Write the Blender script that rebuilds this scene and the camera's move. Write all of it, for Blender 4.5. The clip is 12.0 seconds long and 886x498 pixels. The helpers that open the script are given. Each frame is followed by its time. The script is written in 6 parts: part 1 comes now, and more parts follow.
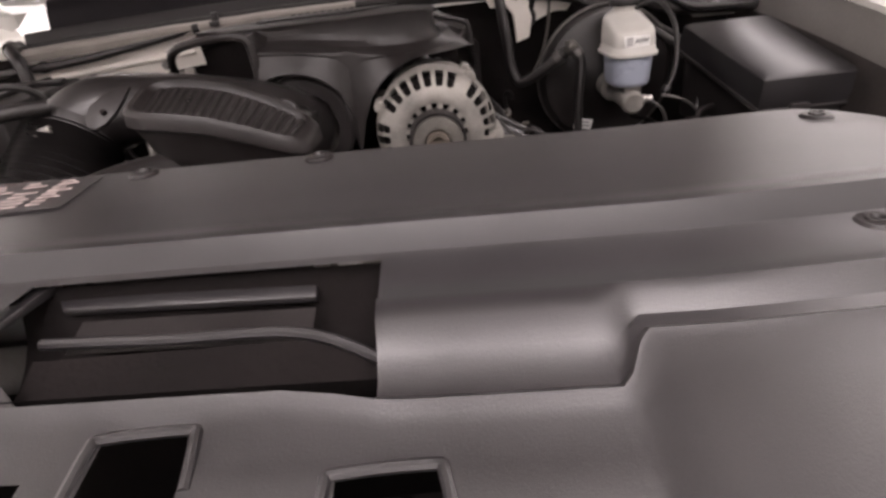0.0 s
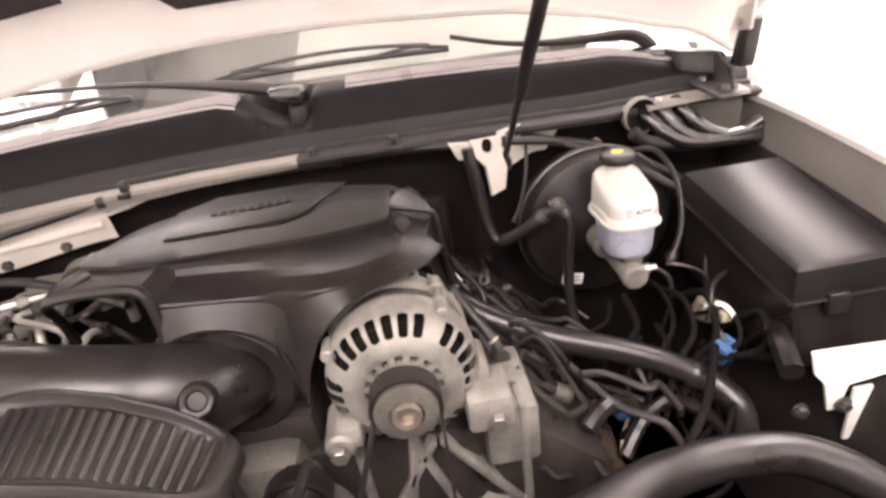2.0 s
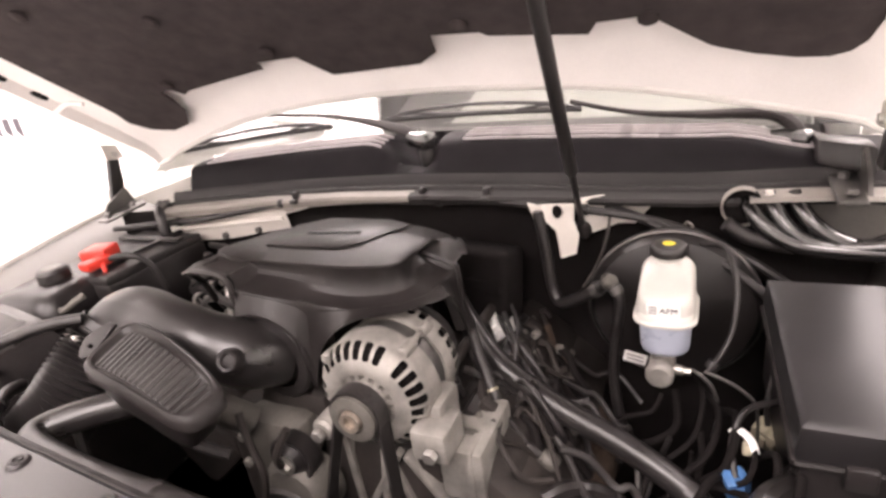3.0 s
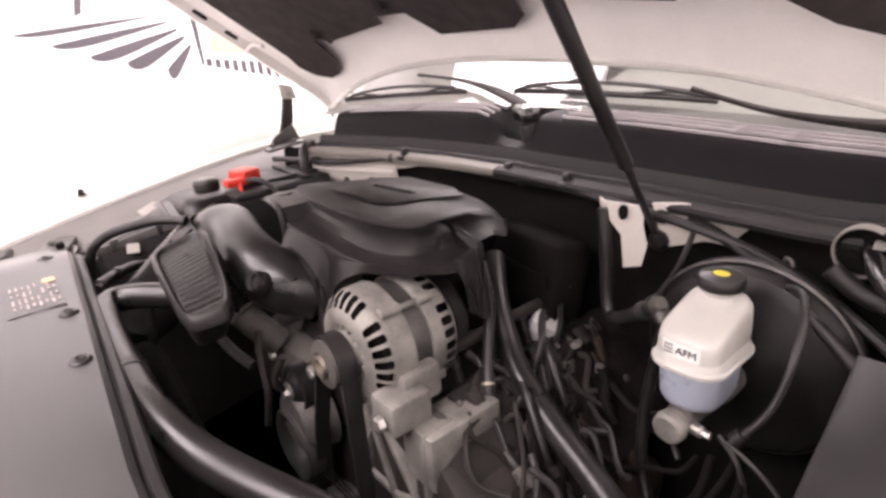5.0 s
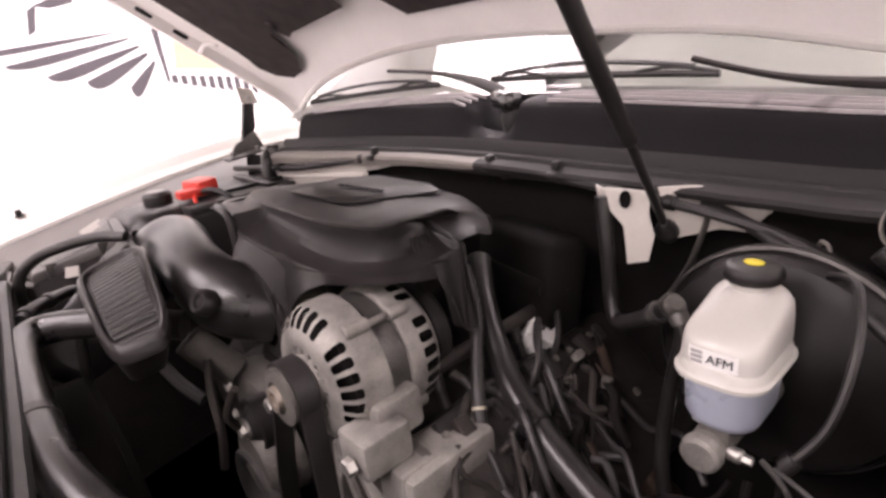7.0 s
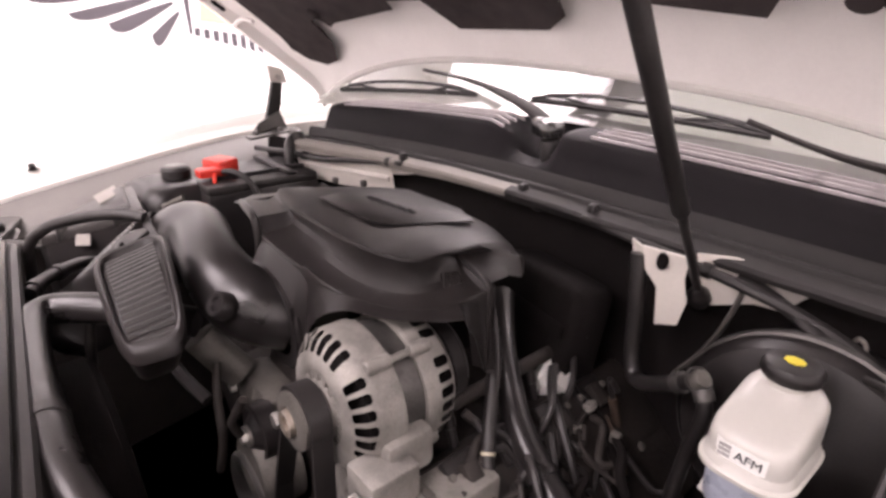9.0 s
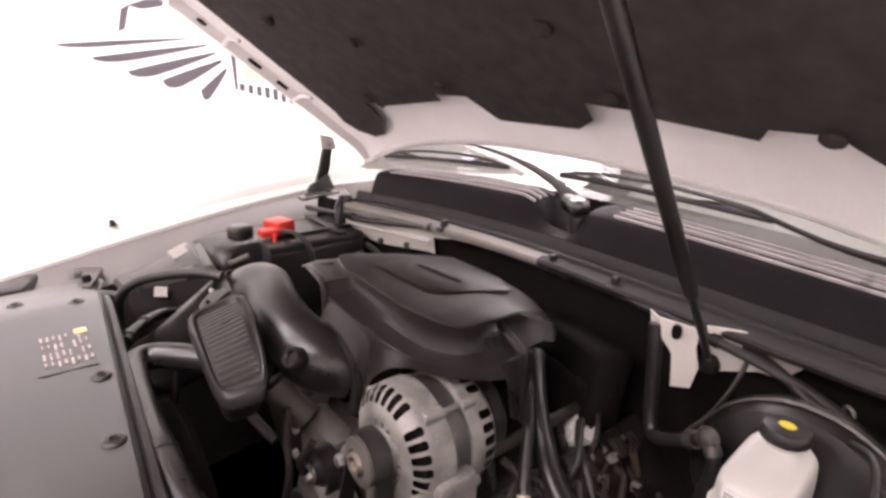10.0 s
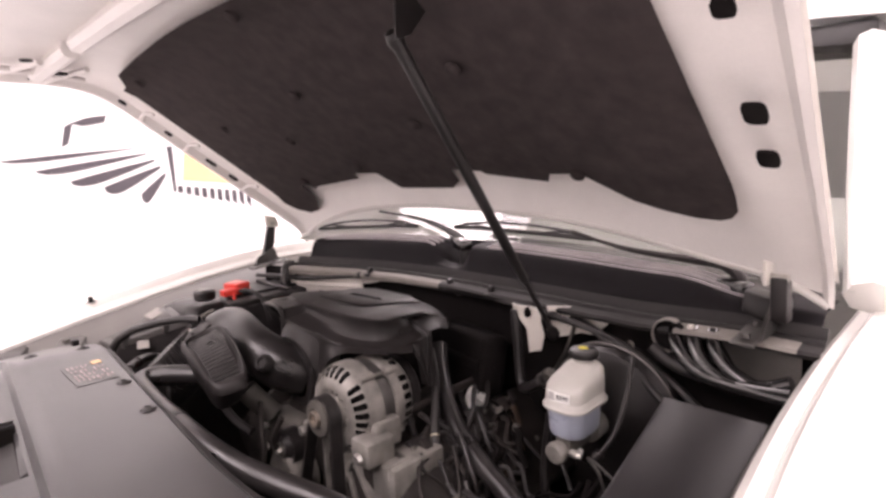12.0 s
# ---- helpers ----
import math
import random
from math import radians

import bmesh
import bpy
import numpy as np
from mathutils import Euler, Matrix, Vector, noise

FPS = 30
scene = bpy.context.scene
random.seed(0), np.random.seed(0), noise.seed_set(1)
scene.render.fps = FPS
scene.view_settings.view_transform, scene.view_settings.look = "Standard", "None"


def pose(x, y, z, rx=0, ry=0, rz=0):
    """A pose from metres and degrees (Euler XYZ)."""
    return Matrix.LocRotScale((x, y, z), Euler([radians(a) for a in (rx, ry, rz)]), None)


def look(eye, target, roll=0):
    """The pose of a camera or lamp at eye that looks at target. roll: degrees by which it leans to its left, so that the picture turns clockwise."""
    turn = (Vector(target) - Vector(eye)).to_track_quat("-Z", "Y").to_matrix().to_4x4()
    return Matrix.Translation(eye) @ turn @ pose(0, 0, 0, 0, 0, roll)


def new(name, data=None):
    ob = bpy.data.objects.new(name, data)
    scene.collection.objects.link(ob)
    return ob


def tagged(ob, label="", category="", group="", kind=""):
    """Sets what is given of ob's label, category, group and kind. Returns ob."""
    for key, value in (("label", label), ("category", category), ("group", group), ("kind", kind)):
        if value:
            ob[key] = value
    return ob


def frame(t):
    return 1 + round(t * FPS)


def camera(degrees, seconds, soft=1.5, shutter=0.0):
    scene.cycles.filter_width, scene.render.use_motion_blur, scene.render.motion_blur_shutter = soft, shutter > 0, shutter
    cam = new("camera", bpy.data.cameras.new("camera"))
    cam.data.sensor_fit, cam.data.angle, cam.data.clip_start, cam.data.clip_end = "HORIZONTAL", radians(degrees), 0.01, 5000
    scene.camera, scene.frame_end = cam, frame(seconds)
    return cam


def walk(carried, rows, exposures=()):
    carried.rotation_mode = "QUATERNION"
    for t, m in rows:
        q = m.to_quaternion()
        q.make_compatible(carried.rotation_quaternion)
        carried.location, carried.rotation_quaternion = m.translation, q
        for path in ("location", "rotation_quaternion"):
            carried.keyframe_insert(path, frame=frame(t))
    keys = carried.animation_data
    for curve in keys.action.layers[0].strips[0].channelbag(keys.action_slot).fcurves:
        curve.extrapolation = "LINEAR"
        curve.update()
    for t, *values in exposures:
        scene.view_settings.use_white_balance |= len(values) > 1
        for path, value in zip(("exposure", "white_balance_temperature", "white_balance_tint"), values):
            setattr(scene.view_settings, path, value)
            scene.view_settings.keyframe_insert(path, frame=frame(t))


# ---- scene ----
cam = camera(76.5, 12.0, 3.0)
PATH = [
    (0, (0.1155, -0.0850, 1.2326), (0.1041, 1.6816, 0.2950), -6.62),
    (0.2, (0.1051, -0.0122, 1.2730), (0.0709, 1.7584, 0.3436), -2.66),
    (0.4, (0.0306, 0.0855, 1.3065), (0.2129, 1.8553, 0.3928), -0.20),
    (0.5, (-0.0131, 0.1239, 1.2997), (0.2264, 1.8928, 0.3978), 0.48),
    (0.6, (-0.0599, 0.1606, 1.3190), (0.2318, 1.8740, 0.3294), 1.10),
    (1, (-0.1263, 0.2526, 1.3103), (0.3513, 1.9911, 0.4445), 4.06),
    (1.2, (-0.1496, 0.2914, 1.3198), (0.3921, 2.0114, 0.4549), 6.71),
    (1.5, (-0.1220, 0.2620, 1.3420), (0.3186, 2.0200, 0.4963), 2.24),
    (2, (0.1555, 0.1897, 1.3959), (0.2545, 1.9783, 0.5065), -8.27),
    (2.3, (0.3244, 0.1828, 1.4482), (-0.0227, 1.9132, 0.5073), -11.65),
    (2.5, (0.3833, 0.1439, 1.4568), (-0.1265, 1.8810, 0.6068), -10.71),
    (4.5, (0.7479, 0.3475, 1.4145), (-0.6985, 1.5384, 0.7147), -3.78),
    (5, (0.7013, 0.3584, 1.3993), (-0.7564, 1.5186, 0.6719), -4.50),
    (5.5, (0.6433, 0.3997, 1.3796), (-0.8434, 1.5385, 0.6777), -6.71),
    (5.8, (0.6223, 0.4056, 1.3484), (-0.8194, 1.5970, 0.6397), -5.72),
    (6, (0.6260, 0.4139, 1.3489), (-0.8168, 1.6167, 0.6621), -6.42),
    (6.5, (0.6290, 0.4226, 1.3453), (-0.8039, 1.6363, 0.6571), -6.70),
    (8.5, (0.6253, 0.4467, 1.3479), (-0.8141, 1.6398, 0.6375), -3.78),
    (9, (0.5760, 0.4235, 1.4023), (-0.8285, 1.6314, 0.6485), 1.11),
    (9.5, (0.5739, 0.3746, 1.4522), (-0.8680, 1.5834, 0.7742), 2.60),
    (10, (0.6259, 0.3331, 1.4773), (-0.8618, 1.5186, 0.8598), 1.73),
    (10.5, (0.7108, 0.2897, 1.4613), (-0.7667, 1.5175, 0.9051), 2.65),
    (11, (0.7649, 0.2655, 1.4600), (-0.6749, 1.5642, 0.9698), 2.89),
    (11.5, (0.7892, 0.2203, 1.4643), (-0.6656, 1.5295, 1.0523), 1.66),
    (12, (0.9400, 0.1213, 1.4584), (-0.4547, 1.5189, 1.1400), -2.11),
]
walk(cam, [(t, look(eye, target, roll)) for t, eye, target, roll in PATH], [(0.0, -1.06, 6500, 12), (0.5, -0.35, 6550, 13), (1.0, -0.08, 6750, 13), (1.5, 0.13, 6850, 13), (2.0, 0.08, 6850, 13), (2.5, 0.0, 6800, 12), (4.5, -0.36, 6500, 16), (5.0, -0.5, 6500, 16), (5.5, -0.68, 6500, 18), (6.5, -0.68, 6500, 18), (8.5, -0.58, 6500, 18), (9.5, -0.6, 6500, 18), (10.5, -0.76, 6500, 17), (11.5, -0.86, 6500, 17), (12.0, -0.98, 6550, 18)])

# ---- light: a closed white showroom with long added lamps, unseen, under its ceiling ----
EXPOSURE = 0.0
scene.view_settings.exposure = EXPOSURE
world = bpy.data.worlds.new("world")
world.use_nodes = True
world.node_tree.nodes["Background"].inputs[0].default_value = (0.9, 0.93, 1.0, 1)
world.node_tree.nodes["Background"].inputs[1].default_value = 0.1
scene.world = world
# unseen lamps; the last pair is added to brighten the far end
LAMPS = [(-1.0, -1.6), (1.0, -1.6), (-2.2, 2.2), (2.2, 2.2), (-2.2, 5.3), (2.2, 5.3)]
for lx, ly in LAMPS:
    lamp = bpy.data.lights.new("added_ceiling_lamp", "AREA")
    lamp.shape, lamp.size, lamp.size_y = "RECTANGLE", 1.3, 2.6
    lamp.energy, lamp.color = 165.0, (1.0, 0.895, 0.89)
    ob = new("added_ceiling_lamp", lamp)
    ob.location = (lx, ly, 3.52)


# ---- lib ----
def mat(name, col, rough=0.5, metal=0.0, var=0.25, scale=18.0, bump=0.15, fine=220.0, spec=0.5, dust=0.0, coat=0.0):
    """A painted, plastic or metal surface: two scales of colour variation, grain and fine relief."""
    m = bpy.data.materials.new(name)
    m.use_nodes = True
    nt = m.node_tree
    b = nt.nodes["Principled BSDF"]
    tc = nt.nodes.new("ShaderNodeTexCoord")
    big = nt.nodes.new("ShaderNodeTexNoise")
    big.inputs["Scale"].default_value, big.inputs["Detail"].default_value = scale, 5.0
    small = nt.nodes.new("ShaderNodeTexNoise")
    small.inputs["Scale"].default_value, small.inputs["Detail"].default_value = fine, 3.0
    for n in (big, small):
        nt.links.new(tc.outputs["Object"], n.inputs["Vector"])
    mix = nt.nodes.new("ShaderNodeMath")
    mix.operation = "MULTIPLY_ADD"
    mix.inputs[1].default_value = 0.35
    nt.links.new(small.outputs["Fac"], mix.inputs[0])
    nt.links.new(big.outputs["Fac"], mix.inputs[2])
    ramp = nt.nodes.new("ShaderNodeValToRGB")
    lo = [c * (1 - var) for c in col]
    hi = [min(1.0, c * (1 + var) + dust) for c in col]
    ramp.color_ramp.elements[0].position, ramp.color_ramp.elements[1].position = 0.42, 0.95
    ramp.color_ramp.elements[0].color, ramp.color_ramp.elements[1].color = (*lo, 1), (*hi, 1)
    nt.links.new(mix.outputs[0], ramp.inputs[0])
    nt.links.new(ramp.outputs[0], b.inputs["Base Color"])
    rr = nt.nodes.new("ShaderNodeMapRange")
    rr.inputs["To Min"].default_value, rr.inputs["To Max"].default_value = max(0.02, rough - 0.12), min(1.0, rough + 0.12)
    nt.links.new(big.outputs["Fac"], rr.inputs["Value"])
    nt.links.new(rr.outputs[0], b.inputs["Roughness"])
    b.inputs["Metallic"].default_value = metal
    b.inputs["Specular IOR Level"].default_value = spec
    b.inputs["Coat Weight"].default_value = coat
    if bump:
        bp = nt.nodes.new("ShaderNodeBump")
        bp.inputs["Strength"].default_value, bp.inputs["Distance"].default_value = bump, 0.002
        nt.links.new(small.outputs["Fac"], bp.inputs["Height"])
        nt.links.new(bp.outputs[0], b.inputs["Normal"])
    return m


def glass(name, col=(1, 1, 1), rough=0.0, ior=1.45):
    m = bpy.data.materials.new(name)
    m.use_nodes = True
    b = m.node_tree.nodes["Principled BSDF"]
    b.inputs["Base Color"].default_value = (*col, 1)
    b.inputs["Roughness"].default_value, b.inputs["IOR"].default_value = rough, ior
    b.inputs["Transmission Weight"].default_value = 1.0
    return m


BASE = {}


def thing(name, base, label, category, group="", kind=""):
    ob = new(name)
    ob.empty_display_size = 0.05
    ob.location = base
    BASE[ob.name] = Vector(base)
    return tagged(ob, label, category, group, kind)


def to_mesh(name, bm, material, base):
    bmesh.ops.remove_doubles(bm, verts=bm.verts, dist=1e-6)
    bmesh.ops.recalc_face_normals(bm, faces=bm.faces)
    bm.transform(Matrix.Translation(-Vector(base)))
    me = bpy.data.meshes.new(name)
    bm.to_mesh(me)
    bm.free()
    me.materials.append(material)
    me.shade_smooth()
    me.set_sharp_from_angle(angle=radians(38))
    return me


def part(name, bm, material, parent, label=""):
    """One mesh object under a thing or under a part."""
    base = BASE[parent.name]
    ob = new(name, to_mesh(name, bm, material, base))
    ob.parent = parent
    BASE[ob.name] = base
    return tagged(ob, label)


def solo(name, bm, material, label, category, group="", kind="", base=None):
    """A thing that is one mesh."""
    co = [v.co for v in bm.verts]
    if base is None:
        base = Vector((sum(c.x for c in co) / len(co), sum(c.y for c in co) / len(co), min(c.z for c in co)))
    ob = new(name, to_mesh(name, bm, material, base))
    ob.location = base
    BASE[ob.name] = Vector(base)
    return tagged(ob, label, category, group, kind)


def smooth(pts, n=6):
    """Points along a rounded line through the given ones."""
    p = [Vector(q) for q in pts]
    if len(p) < 3:
        return p
    out = []
    for i in range(len(p) - 1):
        a, b, c, d = p[max(i - 1, 0)], p[i], p[i + 1], p[min(i + 2, len(p) - 1)]
        for k in range(n):
            t = k / n
            out.append(0.5 * (2 * b + (c - a) * t + (2 * a - 5 * b + 4 * c - d) * t * t + (3 * b - a - 3 * c + d) * t**3))
    out.append(p[-1])
    return out


def tube(bm, pts, r, seg=12, n=6, cap=True, flat=1.0, wave=0.0):
    """A round pipe along pts; r: a radius or a function of 0..1; wave: every other ring is that much thicker."""
    line = smooth(pts, n)
    side = None
    rings = []
    for i, p in enumerate(line):
        ahead = (line[min(i + 1, len(line) - 1)] - line[max(i - 1, 0)]).normalized()
        if side is None:
            side = ahead.cross(Vector((0, 0, 1)) if abs(ahead.z) < 0.9 else Vector((1, 0, 0))).normalized()
        side = (side - ahead * side.dot(ahead)).normalized()
        up = side.cross(ahead)
        t = i / (len(line) - 1)
        rad = r(t) if callable(r) else r
        rad += wave * (i % 2)
        rings.append([bm.verts.new(p + (side * math.cos(a) + up * math.sin(a) * flat) * rad) for a in (2 * math.pi * k / seg for k in range(seg))])
    for a, b in zip(rings, rings[1:]):
        for k in range(seg):
            bm.faces.new((a[k], a[(k + 1) % seg], b[(k + 1) % seg], b[k]))
    if cap:
        bm.faces.new(rings[0][::-1])
        bm.faces.new(rings[-1])
    return bm


def lathe(bm, prof, origin, axis, seg=32, a0=0.0, a1=2 * math.pi):
    """prof: (radius, distance along the axis) turned round the axis through origin."""
    axis, origin = Vector(axis).normalized(), Vector(origin)
    side = axis.cross(Vector((0, 0, 1)) if abs(axis.z) < 0.9 else Vector((1, 0, 0))).normalized()
    up = axis.cross(side)
    full = abs(a1 - a0 - 2 * math.pi) < 1e-6
    m = seg if full else seg + 1
    rings = []
    for r, h in prof:
        rings.append([bm.verts.new(origin + axis * h + (side * math.cos(a) + up * math.sin(a)) * max(r, 1e-5)) for a in (a0 + (a1 - a0) * k / seg for k in range(m))])
    for a, b in zip(rings, rings[1:]):
        for k in range(seg):
            q = (k + 1) % m
            bm.faces.new((a[k], a[q], b[q], b[k]))
    return bm


def rod(bm, a, b, r, seg=12, bev=0.0):
    a, b = Vector(a), Vector(b)
    h = (b - a).length
    e = min(bev, h / 3, r / 2)
    return lathe(bm, [(0, 0), (r - e, 0), (r, e), (r, h - e), (r - e, h), (0, h)], a, b - a, seg)


def rbox(bm, c, size, r=0.004, m=None, seg=2):
    """A box with rounded edges round c."""
    got = bmesh.ops.create_cube(bm, size=1.0)["verts"]
    bmesh.ops.scale(bm, verts=got, vec=size)
    if r:
        edges = list({e for v in got for e in v.link_edges})
        res = bmesh.ops.bevel(bm, geom=edges, offset=min(r, min(size) * 0.45), segments=seg, affect="EDGES", profile=0.5)
        got = list({v for f in res["faces"] for v in f.verts} | {v for v in got if v.is_valid})
    if m is not None:
        bmesh.ops.transform(bm, matrix=m.to_3x3().to_4x4(), verts=got)
    bmesh.ops.translate(bm, verts=got, vec=c)
    return bm


def prism(bm, pts, vec, r=0.0):
    """A flat outline pushed along vec."""
    vec = Vector(vec)
    a = [bm.verts.new(p) for p in pts]
    b = [bm.verts.new(Vector(p) + vec) for p in pts]
    bm.faces.new(a)
    bm.faces.new(b[::-1])
    n = len(a)
    es = [bm.faces.new((a[k], b[k], b[(k + 1) % n], a[(k + 1) % n])) for k in range(n)]
    if r:
        faces = es
        edges = list({e for f in faces for e in f.edges})
        bmesh.ops.bevel(bm, geom=edges, offset=r, segments=2, affect="EDGES", profile=0.5)
    return bm


def sheet(bm, f, us, vs, skip=None, thick=0.0):
    """A grid of faces over f(u, v), with thickness."""
    grid = [[bm.verts.new(f(u, v)) for v in vs] for u in us]
    faces = []
    for i in range(len(us) - 1):
        for k in range(len(vs) - 1):
            if skip and skip((us[i] + us[i + 1]) / 2, (vs[k] + vs[k + 1]) / 2):
                continue
            faces.append(bm.faces.new((grid[i][k], grid[i + 1][k], grid[i + 1][k + 1], grid[i][k + 1])))
    loose = [v for row in grid for v in row if not v.link_faces]
    for v in loose:
        bm.verts.remove(v)
    if thick:
        bmesh.ops.solidify(bm, geom=faces, thickness=thick)
    return bm


def span(a, b, n):
    return [a + (b - a) * k / n for k in range(n + 1)]


def turn(axis, deg):
    return Matrix.Rotation(radians(deg), 4, axis)


def B():
    return bmesh.new()


def mix(a, b, t):
    return a + (b - a) * t


def ease(t):
    t = max(0.0, min(1.0, t))
    return t * t * (3 - 2 * t)


def hexhead(bm, c, axis, r, h):
    return lathe(bm, [(0, 0), (r, 0), (r, h * 0.8), (r * 0.85, h), (0, h)], c, axis, 6)


# ---- materials ----
M_WALL = mat("white_wall_paint", (0.80, 0.80, 0.79), 0.7, 0, 0.03, 3, 0.05)
M_FLOOR = mat("pale_floor", (0.62, 0.61, 0.60), 0.35, 0, 0.06, 2.5, 0.05)
M_CEIL = mat("ceiling_paint", (0.84, 0.84, 0.83), 0.8, 0, 0.03, 3, 0.0)
M_DECAL = mat("grey_wall_print", (0.07, 0.062, 0.072), 0.6, 0, 0.12, 4, 0.02)
M_DECALO = mat("orange_wall_print", (0.78, 0.53, 0.28), 0.6, 0, 0.1, 4, 0.02)
M_WHITE = mat("white_car_paint", (0.74, 0.72, 0.68), 0.22, 0, 0.04, 6, 0.02, coat=0.4)
M_INNER = mat("hood_inner_paint", (0.87, 0.835, 0.805), 0.4, 0, 0.06, 9, 0.05)
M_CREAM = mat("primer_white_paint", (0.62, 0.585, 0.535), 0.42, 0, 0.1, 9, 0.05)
# dusty cream, toned down further for the shade under the cowl
M_FLANGE = mat("dusty_shaded_cream_paint", (0.215, 0.197, 0.177), 0.55, 0, 0.25, 9, 0.1)
# also colours the right firewall corner, with its shade put into the paint
M_APRON = mat("dusty_shaded_inner_paint", (0.115, 0.107, 0.098), 0.5, 0, 0.2, 9, 0.08)
M_PLASTIC = mat("black_plastic", (0.0120, 0.0098, 0.0096), 0.37, 0, 0.45, 14, 0.12, 420, spec=0.42, dust=0.008)
M_SHIELD = mat("grained_grey_plastic", (0.0175, 0.0158, 0.0168), 0.33, 0, 0.18, 7, 0.1, 900, spec=0.8, dust=0.008)
M_LID = mat("black_lid_plastic", (0.0095, 0.0082, 0.0088), 0.44, 0, 0.25, 9, 0.10, 700, spec=0.45, dust=0.008)
M_COVER = mat("charcoal_plastic", (0.0100, 0.0079, 0.0075), 0.39, 0, 0.4, 11, 0.10, 700, spec=0.29, dust=0.008)
M_RUBBER = mat("black_rubber", (0.0135, 0.0112, 0.0108), 0.48, 0, 0.35, 20, 0.1, 300, dust=0.006)
M_HOSE = mat("dark_hose_rubber", (0.0120, 0.0102, 0.0099), 0.31, 0, 0.3, 16, 0.03, 300, dust=0.008)
M_LINER = mat("hood_felt", (0.052, 0.0425, 0.042), 0.95, 0, 0.3, 30, 0.3, 900, spec=0.1)
# firewall insulation, and the shade in the shield's recess and slots
M_DEEPBLACK = mat("black_insulation_and_shade", (0.0085, 0.0069, 0.0067), 0.9, 0, 0.35, 14, 0.3, 150, spec=0.12)
M_ALU = mat("cast_aluminium", (0.235, 0.222, 0.202), 0.6, 0.45, 0.42, 26, 0.5, 520, dust=0.03)
M_DIRTYALU = mat("dirty_cast_aluminium", (0.12, 0.112, 0.1), 0.62, 0.4, 0.35, 22, 0.6, 260)
M_STEEL = mat("dark_steel", (0.11, 0.105, 0.1), 0.42, 0.7, 0.3, 24, 0.3, 260)
M_BRIGHT = mat("bright_metal", (0.50, 0.485, 0.455), 0.40, 0.9, 0.12, 30, 0.1, 300)
M_COPPER = mat("worn_pulley_bolt", (0.34, 0.295, 0.25), 0.4, 0.7, 0.3, 60, 0.3, 300)
M_RUST = mat("rusty_steel", (0.060, 0.040, 0.028), 0.8, 0.2, 0.45, 40, 0.5, 300)
M_ENGINE = mat("grimy_engine_casting", (0.0215, 0.0170, 0.0147), 0.7, 0.2, 0.5, 24, 0.5, 160)
M_COWL = mat("grey_cowl_plastic", (0.0085, 0.0066, 0.0080), 0.56, 0, 0.2, 9, 0.1, 700, spec=0.14, dust=0.003)
M_SEAL = mat("dusty_seal_rubber", (0.0125, 0.0103, 0.0100), 0.62, 0, 0.25, 14, 0.2, 260)
M_ARM = mat("weathered_black_metal", (0.030, 0.026, 0.0255), 0.7, 0, 0.3, 20, 0.15, 300, spec=0.2)
M_GLOSS = mat("glossy_black_rubber", (0.016, 0.0145, 0.0145), 0.14, 0, 0.2, 16, 0.05, 300, spec=0.8, coat=0.4)
M_RIB = mat("pale_rib_plastic", (0.42, 0.39, 0.39), 0.4, 0, 0.15, 20, 0.1, 300)
M_RESV = mat("milky_plastic", (0.53, 0.515, 0.475), 0.32, 0, 0.05, 12, 0.04, 200)
M_FLUID = mat("milky_plastic_with_fluid", (0.36, 0.39, 0.46), 0.3, 0, 0.06, 10, 0.04, 200)
M_RED = mat("red_plastic", (0.62, 0.035, 0.02), 0.4, 0, 0.1, 20, 0.05)
M_YELLOW = mat("yellow_print", (0.72, 0.6, 0.04), 0.5, 0, 0.05, 20, 0.0)
M_LABEL = mat("white_label", (0.84, 0.83, 0.8), 0.5, 0, 0.04, 20, 0.0)
M_INK = mat("black_ink", (0.02, 0.02, 0.02), 0.5, 0, 0.05, 20, 0.0)
M_GREYINK = mat("grey_ink", (0.35, 0.34, 0.33), 0.5, 0, 0.1, 20, 0.0)
M_PALEINK = mat("pale_worn_print", (0.40, 0.33, 0.31), 0.5, 0, 0.5, 90, 0.0)
M_BLUE = mat("blue_plastic", (0.05, 0.135, 0.30), 0.45, 0, 0.1, 20, 0.05)
M_TAN = mat("tan_plastic", (0.42, 0.38, 0.28), 0.5, 0, 0.15, 20, 0.05)
M_FILTERLID = mat("worn_grey_lid_plastic", (0.042, 0.038, 0.0355), 0.42, 0, 0.2, 9, 0.12, 500, dust=0.01)
M_DASH = mat("grey_dashboard", (0.30, 0.30, 0.275), 0.7, 0, 0.1, 6, 0.1)
M_GLASS = glass("windshield_glass", (0.95, 0.98, 0.96))
M_LAMPFACE = bpy.data.materials.new("lamp_face")
M_LAMPFACE.use_nodes = True
M_LAMPFACE.node_tree.nodes["Principled BSDF"].inputs["Emission Color"].default_value = (1, 0.9, 0.9, 1)
M_LAMPFACE.node_tree.nodes["Principled BSDF"].inputs["Emission Strength"].default_value = 6.0

# ---- the room ----
XW, YS, YN, ZC = 3.2, -4.2, 7.0, 3.6


def slab(name, c, size, material, label, category):
    return solo(name, rbox(B(), c, size, 0), material, label, category, kind="structure")


